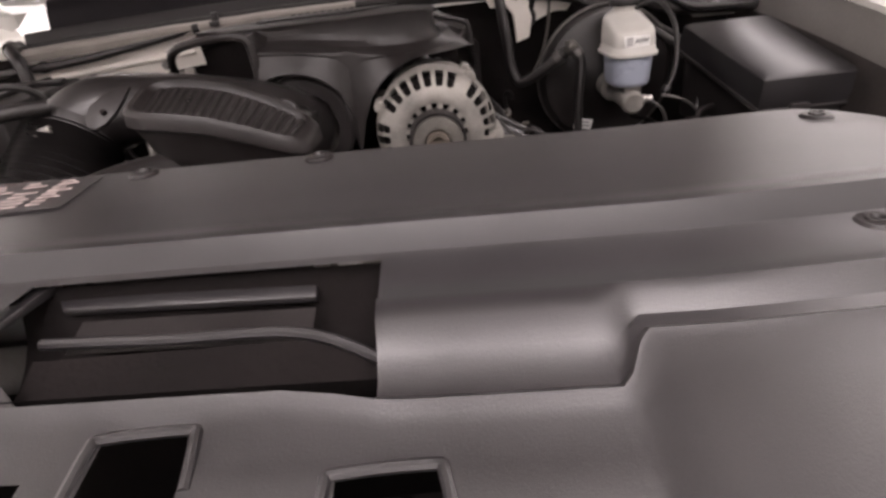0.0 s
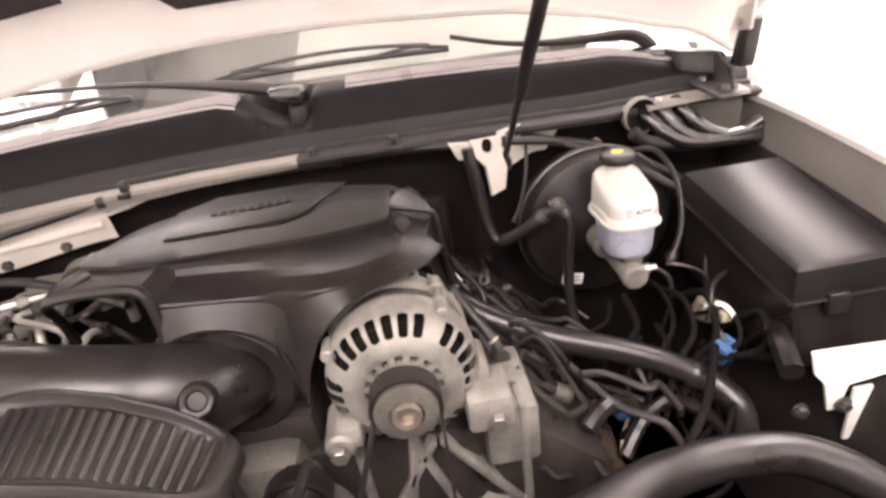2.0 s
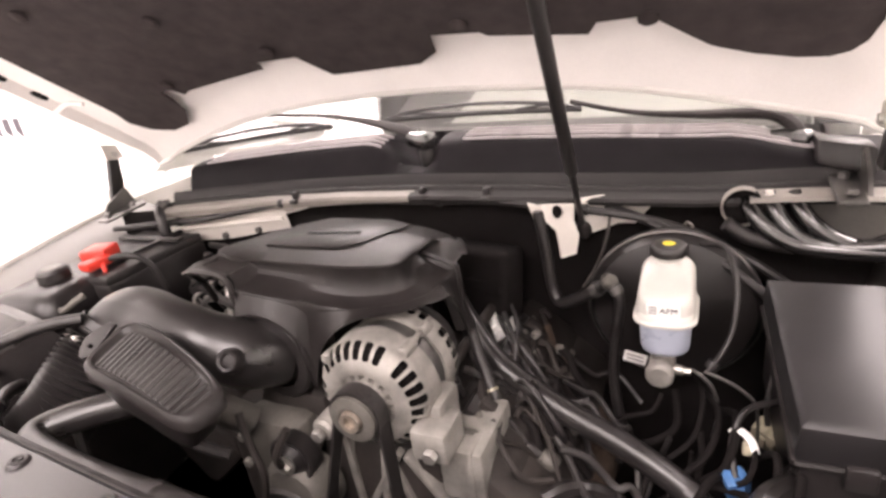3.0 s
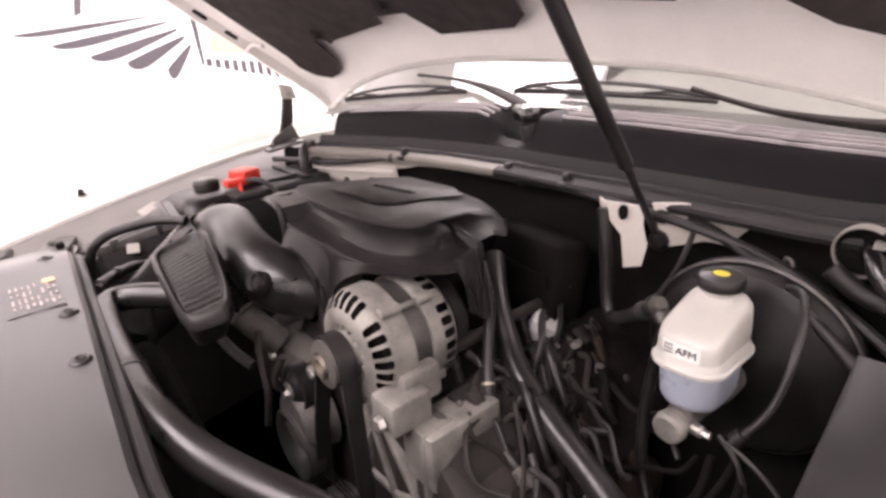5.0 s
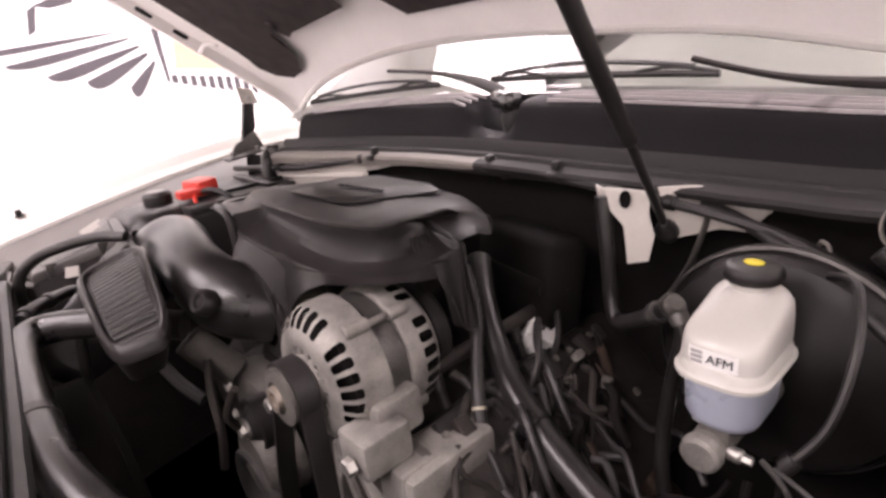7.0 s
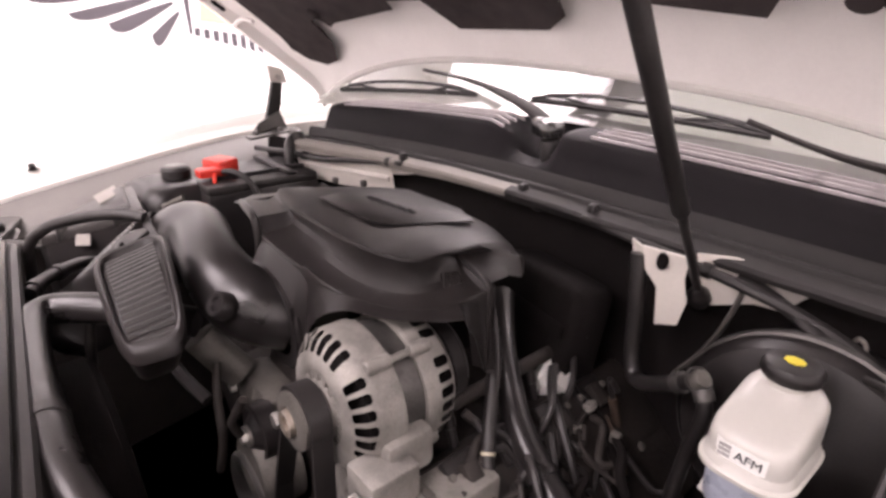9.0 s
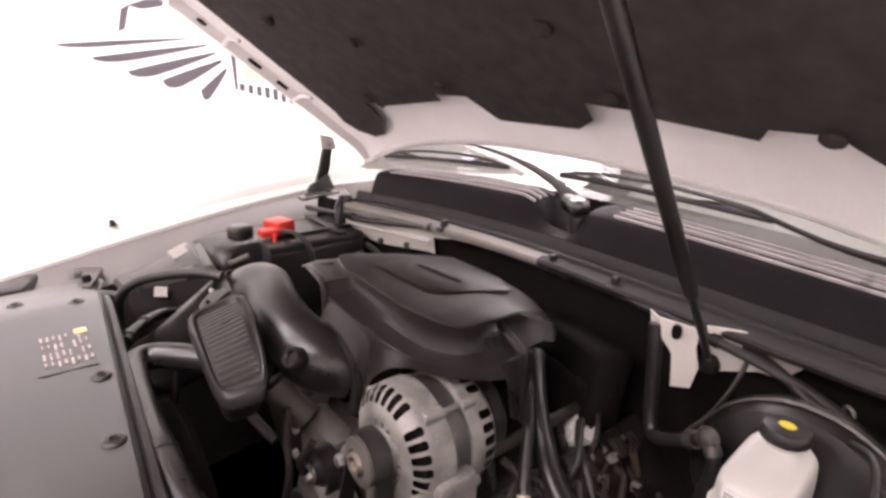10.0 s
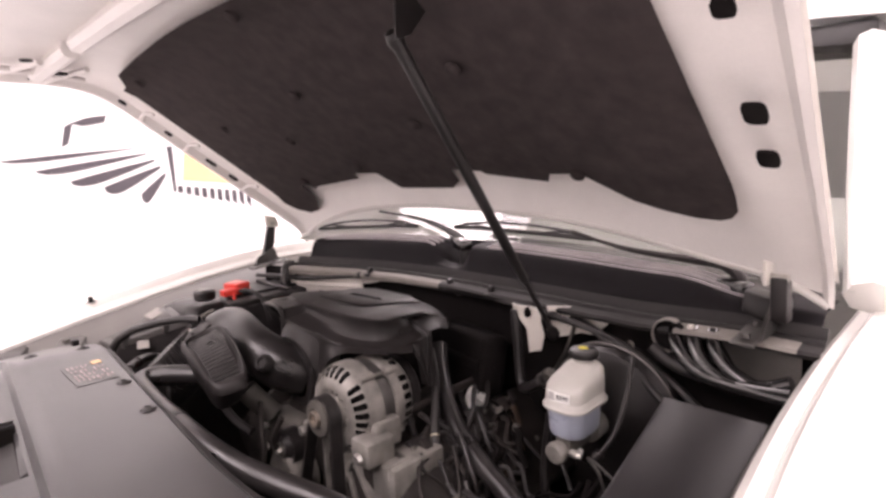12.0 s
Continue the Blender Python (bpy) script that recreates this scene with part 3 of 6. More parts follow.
# gas strut from the firewall bracket to the hood
FOOT, TOP = Vector((0.320, 1.050, 1.100)), Vector((0.357, 0.632, 1.614))
gs = thing("gas_strut", tuple(FOOT), "black gas strut that holds the hood open", "gas strut")
d = (TOP - FOOT).normalized()
L = (TOP - FOOT).length
part("rod", rod(B(), FOOT, FOOT + d * L * 0.27, 0.0050), M_PLASTIC, gs, "thin dark piston rod")
part("cylinder", lathe(B(), [(0, 0), (0.006, 0), (0.0088, 0.006), (0.0094, L * 0.745 - 0.01), (0.007, L * 0.745), (0, L * 0.745)], FOOT + d * L * 0.25, d, 16), M_RUBBER, gs, "black gas cylinder")
part("ball_socket", lathe(B(), [(0, -0.014), (0.01, -0.01), (0.014, 0.0), (0.012, 0.012), (0.006, 0.022), (0, 0.024)], FOOT, d, 14), M_PLASTIC, gs)
part("upper_socket", lathe(B(), [(0, -0.02), (0.008, -0.018), (0.013, 0.0), (0.01, 0.012), (0, 0.016)], TOP, d, 14), M_PLASTIC, gs)
part("upper_bracket", prism(B(), [TOP + Vector((0.012, -0.014, -0.004)), TOP + Vector((0.012, 0.014, 0.006)), TOP + Vector((0.012, 0.052, 0.050)), TOP + Vector((0.012, -0.010, 0.096))], (0.004, 0, 0), 0.001), M_PLASTIC, gs, "black mounting plate")
# ---- radiator sight shield ----
def shield_back(x):
    return 0.400 - 0.072 * min(x, 0.25) - 0.06 * ease((x - 0.42) / 0.2) - 0.03 * ease((-0.5 - x) / 0.15)


sh = thing("sight_shield", (0, 0.3, 1.0), "grey grained plastic cover over the radiator support", "radiator cover")
PROF = [(0.0, -0.035), (0.0, -0.006), (-0.006, 0.0), (-0.05, 0.002), (-0.1, 0.001), (-0.139, 0.0), (-0.154, 0.0005), (-0.162, 0.005), (-0.169, 0.004), (-0.174, -0.005), (-0.177, -0.012), (-0.182, -0.014), (-0.203, -0.0145), (-0.223, -0.015), (-0.23, -0.011), (-0.236, -0.013), (-0.248, -0.024), (-0.261, -0.0315), (-0.270, -0.0325), (-0.276, -0.0285), (-0.282, -0.0315), (-0.290, -0.0345), (-0.316, -0.037), (-0.363, -0.043), (-0.378, -0.058), (-0.383, -0.09)]
SX = sorted(set(span(-0.66, 0.66, 44) + [-0.150, -0.146, -0.054, -0.050, -0.010, -0.006, -0.078, -0.074, 0.056, 0.060, 0.076, 0.080, 0.101, 0.105, 0.186, 0.192, 0.199, 0.205]))


def shield_top(x, v):
    k = int(v)
    y, z = PROF[k]
    drop = 0.045 * ease((abs(x) - 0.40) / 0.28)
    if 17 <= k <= 23:
        # the lower ledge steps up and forward beside the latch
        w = ease((x - 0.186) / 0.019)
        y, z = y + 0.014 * w * (k < 21), z + 0.012 * w
    if 15 <= k <= 22:
        # beside the recess the slope runs further forward
        y -= (0.011 if k < 21 else 0.009 if k == 21 else 0.002) * ease((x - 0.03) / 0.06) * (1 - ease((x - 0.186) / 0.019))
    if 11 <= k <= 16 and -0.2 < x < 0.2:
        # ends of the recess lean outwards
        mid = 1 - abs((k - 13.5) / 2.5)
        x = x - 0.012 * mid * ease((-0.12 - x) / 0.04) * (x > -0.19) + 0.010 * (k - 11) / 5 * ease((x - 0.09) / 0.02) * (x < 0.13)
    return (x, shield_back(x) + y, 1.082 + z - drop + 0.004 * (1 - (x / 0.66) ** 2))


def shield_gap(x, v):
    if 11 <= v < 19 and -0.148 < x < 0.078:
        return True
    if v >= 21 and -0.052 < x < -0.007 and v < 24:
        return True
    if v >= 22 and (0.058 < x < 0.104 or -0.20 < x < -0.076) and v < 24:
        return True
    return False


part("panel", sheet(B(), shield_top, SX, list(range(len(PROF))), shield_gap, thick=0.004), M_SHIELD, sh, "grey grained top panel")
# the recess and its parts are coloured near black to hold the shade inside
rec = part("grille_recess", sheet(B(), lambda x, v: (x, shield_back(x) - 0.174 - 0.094 * v, 1.066 - 0.05 * math.sin(v * math.pi) ** 0.5 - 0.012 * v), span(-0.165, 0.125, 10), span(0, 1, 8), thick=0.003), M_DEEPBLACK, sh, "recess round the latch, coloured black for its shade")
part("louvre", prism(B(), [(-0.139, 0.236, 1.058), (0.033, 0.217, 1.058), (0.034, 0.207, 1.055), (-0.132, 0.224, 1.055)], (0, 0.002, -0.006), 0.0015), M_SHIELD, rec, "pale upper louvre")
part("louvre", sheet(B(), lambda x, v: (x, mix(0.212, 0.186, v) - 0.09 * (x + 0.02), 1.047 - 0.006 * v), span(-0.120, 0.032, 8), [0, 0.5, 1], thick=0.003), M_PLASTIC, rec, "louvre floor, coloured darker for shade")
part("louvre_lip", tube(B(), [(-0.130, 0.195, 1.050), (-0.09, 0.189, 1.051), (-0.049, 0.184, 1.051), (0.0, 0.181, 1.051), (0.025, 0.177, 1.051), (0.048, 0.168, 1.05), (0.078, 0.149, 1.046)], 0.0034, 8, 5), M_SHIELD, rec, "rounded lower lip")
part("recess_corner", prism(B(), [(-0.152, 0.178, 1.062), (-0.152, 0.130, 1.050), (-0.098, 0.128, 1.050)], (0, 0, -0.006), 0.001), M_SHIELD, rec, "slanted corner of the recess")
part("recess_corner", prism(B(), [(-0.152, 0.236, 1.068), (-0.152, 0.195, 1.066), (-0.138, 0.236, 1.068)], (0, 0, -0.006), 0.001), M_SHIELD, rec)
part("latch_shroud", sheet(B(), lambda x, v: (x, mix(0.176, 0.134, v) - 0.05 * (x + 0.02) - 0.02 * ease((x - 0.03) / 0.06) * (1 - v), 1.048 - 0.018 * v - 0.008 * ease((x - 0.05) / 0.06)), span(-0.128, 0.102, 12), [0, 0.4, 1], thick=0.003), M_DEEPBLACK, rec, "shroud over the latch, coloured black for shade")
part("latch_handle", rbox(rbox(B(), (-0.018, 0.068, 1.026), (0.034, 0.03, 0.010), 0.004, turn("Z", 20)), (0.036, 0.072, 1.03), (0.03, 0.02, 0.01), 0.004), M_SHIELD, sh, "worn hood latch")
part("latch_arm", rbox(rbox(B(), (-0.12, 0.067, 1.028), (0.05, 0.012, 0.012), 0.003, turn("Z", -15)), (-0.1, 0.052, 1.02), (0.014, 0.05, 0.01), 0.003), M_STEEL, sh, "dull steel latch arm")
# black sheet that gives the slots their shade
part("slot_floor", rbox(rbox(B(), (-0.06, 0.052, 1.005), (0.30, 0.09, 0.006), 0.002), (0.108, 0.052, 1.005), (0.07, 0.09, 0.006), 0.002), M_DEEPBLACK, sh, "floor under the slots, coloured black for shade")
for xa, xb, yb in ((-0.053, -0.007, 0.1075), (0.057, 0.104, 0.0755)):
    zz = shield_top(0.0, 21 if yb > 0.09 else 22)[2]
    part("slot_lip", tube(B(), [(xa - 0.002, yb - 0.03, zz - 0.004), (xa - 0.001, yb - 0.004, zz), (xa + 0.004, yb + 0.001, zz), (xb - 0.004, yb + 0.001, zz), (xb + 0.001, yb - 0.004, zz), (xb + 0.004, yb - 0.03, zz - 0.004)], 0.0028, 8, 3), M_SHIELD, sh, "raised lip of the slot")
part("rear_seal", tube(B(), [(x, shield_back(x) + 0.006, 1.062 - 0.045 * ease((abs(x) - 0.40) / 0.28)) for x in span(-0.65, 0.65, 20)], 0.010, 8, 2), M_RUBBER, sh, "black rubber edge strip")
for cx, cy in ((-0.138, 0.388), (0.017, 0.378), (0.42, 0.345), (-0.43, 0.392), (0.362, 0.195), (-0.5, 0.31)):
    zz = shield_top(cx, 3 if cy > 0.25 else 12)[2]
    c = part("push_clip", lathe(B(), [(0.003, 0.001), (0.0045, 0.0035), (0.006, 0.0035), (0.0065, 0.002), (0.010, 0.002), (0.0125, 0.0), (0.0125, -0.004)], (cx, cy, zz), (0, 0, 1), 16), M_PLASTIC, sh, "round black push clip")
# printed warning label: short bars for lines of small print
random.seed(11)
part("label_film", rbox(B(), (-0.236, 0.358, shield_top(-0.236, 4)[2] + 0.0016), (0.122, 0.066, 0.0006), 0), M_SHIELD, sh, "worn printed label")
bm = B()
for r in range(4):
    for c in range(8):
        w = 0.024 * random.uniform(0.35, 1.0)
        x0, y0 = -0.294 + r * 0.029 + w / 2, 0.334 + c * 0.0075
        if random.random() < 0.85:
            rbox(bm, (x0, y0, shield_top(x0, 4)[2] + 0.0034), (w, random.uniform(0.0018, 0.0032), 0.0006), 0)
part("label_print", bm, M_PALEINK, sh, "worn pale warning print")
part("label_mark", rbox(B(), (-0.294, 0.383, shield_top(-0.296, 4)[2] + 0.0036), (0.018, 0.016, 0.001), 0), M_DECALO, sh, "orange warning mark")

# ---- alternator ----
AX, AZ = 0.121, 1.016
al = thing("alternator", (AX, 0.70, 0.94), "dusty cast aluminium alternator on a ribbed bracket", "alternator")


def ring_part(bm, y0, y1, r0, r1, seg=48):
    return lathe(bm, [(r0, 0), (r1, 0), (r1, y1 - y0), (r0, y1 - y0), (r0, 0)], (AX, y0, AZ), (0, 1, 0), seg)


def radial_rib(bm, ang, y0, y1, ra, rb, w):
    d2, s2 = Vector((math.cos(ang), 0, math.sin(ang))), Vector((-math.sin(ang), 0, math.cos(ang)))
    c = Vector((AX, 0, AZ))
    pts = [c + d2 * ra - s2 * w / 2, c + d2 * rb - s2 * w / 2, c + d2 * rb + s2 * w / 2, c + d2 * ra + s2 * w / 2]
    prism(bm, [p + Vector((0, y0, 0)) for p in pts], (0, y1 - y0, 0))
    return bm


BOSSES = (52, 152, 235, 325)
VENTS = 29


def vented(prof, a, b, rows, turn0):
    """A cast shell round the axis, pierced by rounded vents between the rows a and b."""
    def f(u, v):
        k, q = divmod(int(u), 6)
        step = (0, 1.05, 2.0, 3, 4.0, 4.95, 6)[q]
        if v in (a, b) and q in (1, 5):
            step = 1.9 if q == 1 else 4.1
        ang = 2 * math.pi * (k + step / 6 + turn0) / VENTS
        r, y = prof[int(v)]
        return (AX + r * math.cos(ang), y, AZ + r * math.sin(ang))

    def gap(u, v):
        k, q = divmod(int(u), 6)
        mid = 360 * (k + 0.5 + turn0) / VENTS % 360
        near = min(abs((mid - w + 180) % 360 - 180) for w in rows)
        return a <= v < b and 1 <= q < 5 and near > 6.4
    return sheet(B(), f, list(range(VENTS * 6 + 1)), list(range(len(prof))), gap, thick=0.006)


bm = B()
lathe(bm, [(0.020, 0.010), (0.024, 0.003), (0.031, 0.003), (0.033, 0.006), (0.033, 0.016), (0.020, 0.016)], (AX, 0.642, AZ), (0, 1, 0), 40)
front = part("front_housing", bm, M_ALU, al, "dusty cast front housing")
FACE = [(0.041, 0.656), (0.0415, 0.6485), (0.044, 0.647), (0.052, 0.6475), (0.060, 0.649), (0.063, 0.6505), (0.0648, 0.6513), (0.070, 0.6545), (0.0755, 0.659), (0.0795, 0.666), (0.0803, 0.6685), (0.0815, 0.673), (0.0824, 0.678), (0.0825, 0.702), (0.078, 0.704)]
part("vented_face", vented(FACE, 5, 10, BOSSES, 0.1), M_ALU, front, "cast face pierced by rounded vents")
for k in range(16):
    part("inner_rib", radial_rib(B(), 2 * math.pi * (k + 0.5) / 16, 0.648, 0.657, 0.030, 0.0425, 0.0068), M_ALU, front)
part("rotor", ring_part(B(), 0.664, 0.70, 0.01, 0.071), M_DEEPBLACK, al, "dark windings behind the vents")
part("stator", lathe(B(), [(0.05, 0), (0.0735, 0), (0.0735, 0.030), (0.05, 0.030)], (AX, 0.703, AZ), (0, 1, 0), 48), M_STEEL, al, "dark laminated stator ring")
bm = B()
lathe(bm, [(0.066, 0), (0.078, 0), (0.080, 0.003), (0.080, 0.008), (0.066, 0.008)], (AX, 0.732, AZ), (0, 1, 0), 48)
rear = part("rear_housing", bm, M_ALU, al, "dusty cast rear housing")
BACK = [(0.079, 0.738), (0.080, 0.742), (0.080, 0.750), (0.080, 0.752), (0.0795, 0.760), (0.078, 0.767), (0.0768, 0.770), (0.068, 0.779), (0.05, 0.782)]
part("vented_back", vented(BACK, 2, 6, BOSSES, 0.4), M_ALU, rear, "cast back pierced by rounded vents")
part("rear_core", lathe(B(), [(0, 0), (0.064, 0), (0.064, 0.05), (0, 0.05)], (AX, 0.735, AZ), (0, 1, 0), 32), M_DEEPBLACK, al)
part("rear_cap", lathe(B(), [(0.06, 0), (0.06, 0.028), (0.052, 0.036), (0, 0.038)], (AX, 0.778, AZ), (0, 1, 0), 32), M_PLASTIC, al, "black plastic rear cap")
# housing seams with bolt bosses
for a in BOSSES:
    ca, sa = math.cos(radians(a)), math.sin(radians(a))
    bm = B()
    rod(bm, (AX + 0.082 * ca, 0.672, AZ + 0.082 * sa), (AX + 0.082 * ca, 0.702, AZ + 0.082 * sa), 0.0085, 10, 0.002)
    rod(bm, (AX + 0.080 * ca, 0.728, AZ + 0.080 * sa), (AX + 0.080 * ca, 0.752, AZ + 0.080 * sa), 0.0085, 10, 0.002)
    rod(bm, (AX + 0.080 * ca, 0.70, AZ + 0.080 * sa), (AX + 0.080 * ca, 0.73, AZ + 0.080 * sa), 0.004, 8)
    part("bolt_boss", bm, M_ALU, al)
pu = part("pulley", lathe(B(), [(0.0, 0.006), (0.014, 0.006), (0.018, 0.0), (0.024, 0.0), (0.0325, 0.003), (0.0325, 0.008)] + [(0.031 + 0.0015 * (k % 2), 0.009 + 0.003 * k) for k in range(8)] + [(0.0325, 0.033), (0.012, 0.036), (0.012, 0.045)], (AX, 0.610, AZ), (0, 1, 0), 40), M_DIRTYALU, al, "worn steel grooved pulley")
part("pulley_bolt", lathe(B(), [(0, 0.006), (0.008, 0.006), (0.009, 0.008), (0.009, 0.0), (0.014, -0.001), (0.015, 0.004), (0.015, 0.014)], (AX, 0.606, AZ), (0, 1, 0), 20), M_COPPER, pu, "coppery centre nut")
# ears, block and ribbed bracket
part("mounting_ear", rod(rbox(B(), (0.055, 0.665, 0.969), (0.03, 0.05, 0.03), 0.008), (0.044, 0.636, 0.962), (0.044, 0.7, 0.962), 0.017, 16, 0.004), M_ALU, al)
part("mounting_lug", rbox(rbox(B(), (0.206, 0.668, 0.969), (0.05, 0.06, 0.045), 0.006), (0.194, 0.7, 0.984), (0.04, 0.06, 0.05), 0.008), M_ALU, al, "square cast lug")
for q in ((0.044, 0.632, 0.962), (0.212, 0.634, 0.966)):
    part("bolt", hexhead(B(), q, (0, -1, 0), 0.010, 0.009), M_BRIGHT, al)
br = thing("accessory_bracket", (0.15, 0.70, 0.80), "dirty ribbed aluminium bracket under the alternator", "bracket")
bm = B()
rbox(bm, (0.15, 0.705, 0.86), (0.20, 0.012, 0.18), 0.004)
part("back_web", bm, M_DIRTYALU, br)
for a, b in (((0.055, 0.935), (0.06, 0.79)), ((0.245, 0.95), (0.245, 0.79)), ((0.14, 0.92), (0.07, 0.80)), ((0.15, 0.92), (0.235, 0.80)), ((0.06, 0.80), (0.245, 0.80)), ((0.118, 0.925), (0.098, 0.79)), ((0.118, 0.925), (0.165, 0.79))):
    va, vb = Vector((a[0], 0.688, a[1])), Vector((b[0], 0.688, b[1]))
    dd = vb - va
    part("rib", rbox(B(), (va + vb) / 2, (dd.length, 0.05, 0.011), 0.003, turn("Y", -math.degrees(math.atan2(dd.z, dd.x)))), M_ALU, br)
for tri_web in (((0.118, 0.922), (0.068, 0.80), (0.098, 0.79)), ((0.120, 0.922), (0.165, 0.79), (0.235, 0.80))):
    part("web_plate", prism(B(), [(x, 0.684, z) for x, z in tri_web], (0, 0.006, 0), 0.001), M_DIRTYALU, br)
part("block", rbox(B(), (0.232, 0.725, 0.905), (0.064, 0.12, 0.085), 0.008), M_ALU, br, "square cast block")

# serpentine belt with idler
IX, IZ = -0.011, 0.912
idl = thing("idler_pulley", (IX, 0.64, IZ - 0.04), "black idler pulley with a bright bolt", "pulley")
part("wheel", lathe(B(), [(0.012, -0.004), (0.016, -0.004), (0.026, 0.006), (0.034, 0.002), (0.037, 0.004), (0.037, 0.028), (0.03, 0.03), (0.0, 0.03)], (IX, 0.615, IZ), (0, 1, 0), 32), M_PLASTIC, idl)
part("bolt", hexhead(lathe(B(), [(0, 0.0), (0.014, 0.0), (0.014, 0.006)], (IX, 0.607, IZ), (0, 1, 0), 20), (IX, 0.608, IZ), (0, -1, 0), 0.009, 0.008), M_BRIGHT, idl)
part("arm", rbox(B(), (IX - 0.02, 0.66, IZ - 0.02), (0.06, 0.03, 0.09), 0.01, turn("Y", 30)), M_DIRTYALU, idl)
bm = B()
path = [(IX + 0.03, IZ - 0.21), (IX + 0.037, IZ + 0.0)] + [(AX + 0.0335 * math.cos(radians(a)), AZ + 0.0335 * math.sin(radians(a))) for a in range(200, -21, -5)] + [(0.151, 0.80), (0.146, 0.70)]
path[0], path[1] = (0.012, 0.70), (0.043, 0.86)
for (xa, za), (xb, zb) in zip(path, path[1:]):
    dv = Vector((xb - xa, 0, zb - za)).normalized()
    nn = Vector((-dv.z, 0, dv.x)) * 0.0035
    prism(bm, [Vector((xa, 0.617, za)), Vector((xb, 0.617, zb)), Vector((xb, 0.617, zb)) + nn, Vector((xa, 0.617, za)) + nn], (0, 0.024, 0))
blt = thing("serpentine_belt", (0.1, 0.62, 0.70), "black ribbed belt round the alternator pulley", "belt")
part("belt_band", bm, M_RUBBER, blt)
bm = B()
for g in range(3):
    rbox(bm, (0.1, 0.6165 + 0.0055 * g, 0.79), (0.10, 0.002, 0.003), 0.0008)
part("groove", bm, M_DEEPBLACK, blt)
bm = B()
lathe(bm, [(0.0, 0.0), (0.06, 0.0), (0.075, 0.004), (0.08, 0.006), (0.08, 0.034), (0.0, 0.034)], (0.1, 0.606, 0.70), (0, 1, 0), 36)
solo("crank_pulley", bm, M_STEEL, "dark steel crankshaft pulley", "pulley")

# ---- engine under the covers ----
en = thing("engine", (0, 0.85, 0.5), "grimy dark engine block with covers and pipes", "engine")
part("block", rbox(B(), (0.0, 0.88, 0.72), (0.40, 0.42, 0.42), 0.03), M_ENGINE, en, "grimy cast engine block")
part("front_case", rbox(rbox(B(), (0.03, 0.785, 0.78), (0.30, 0.10, 0.26), 0.03), (-0.05, 0.72, 0.93), (0.14, 0.08, 0.1), 0.03), M_ENGINE, en)
for sx in (-1, 1):
    part("valve_cover", rbox(B(), (sx * 0.228, 0.89, 0.885), (0.13, 0.42, 0.09), 0.03, turn("Y", sx * 38)), M_ENGINE, en, "dark valve cover")
    part("cylinder_head", rbox(B(), (sx * 0.27, 0.89, 0.82), (0.14, 0.44, 0.12), 0.02, turn("Y", sx * 42)), M_ENGINE, en)
part("intake_manifold", rbox(B(), (-0.04, 0.88, 1.02), (0.24, 0.16, 0.14), 0.04), M_DEEPBLACK, en, "black plastic intake manifold")

part("rear_plenum", rbox(rbox(B(), (0.130, 1.005, 1.0), (0.17, 0.07, 0.17), 0.014, turn("Z", -12) @ turn("X", -10), 3), (0.130, 0.968, 1.03), (0.14, 0.006, 0.02), 0.003, turn("Z", -12) @ turn("X", -10)), M_DEEPBLACK, en, "black plastic rear plenum")

# ---- engine cover ----
ec = thing("engine_cover", (0, 0.86, 1.0), "charcoal plastic engine cover with a raised panel", "engine cover")


RIDGE = [(-0.215, 0.728), (-0.19, 0.712), (-0.144, 0.699), (-0.07, 0.694), (0.0, 0.699), (0.06, 0.709), (0.108, 0.725), (0.140, 0.744), (0.159, 0.768), (0.167, 0.793), (0.173, 0.816), (0.181, 0.829), (0.187, 0.832)]
CREST = [(-0.198, 0.762), (-0.18, 0.752), (-0.135, 0.739), (-0.065, 0.736), (0.0, 0.734), (0.055, 0.735), (0.095, 0.741), (0.124, 0.756), (0.134, 0.778), (0.131, 0.808), (0.127, 0.832), (0.152, 0.8355), (0.183, 0.834)]
HEEL = [(-0.205, 0.79), (-0.20, 0.84), (-0.17, 0.905), (-0.10, 0.945), (-0.03, 0.952), (0.04, 0.945), (0.085, 0.935), (0.115, 0.925), (0.135, 0.918), (0.15, 0.912), (0.16, 0.907), (0.17, 0.90), (0.178, 0.892)]
CLINES = [smooth([(x, y, 0) for x, y in line], 5) for line in (HEEL, CREST, RIDGE)]
NU = len(CLINES[0])


def cov_bottom(x, y):
    z = 0.99
    a = 0.076**2 - (x + 0.064) ** 2
    if a > 0:
        z = max(z, 1.034 + math.sqrt(a))
    b = 0.102**2 - (x - 0.124) ** 2
    if b > 0:
        z = max(z, 1.012 + math.sqrt(b))
    if x < -0.108:
        z = max(z, 1.150)
    if x > 0.169:
        z = mix(1.09, 1.028, ease((x - 0.169) / 0.008))
    return min(z, 1.1095 + 0.012 * ease((0.06 - x) / 0.1)) if x > -0.108 else z


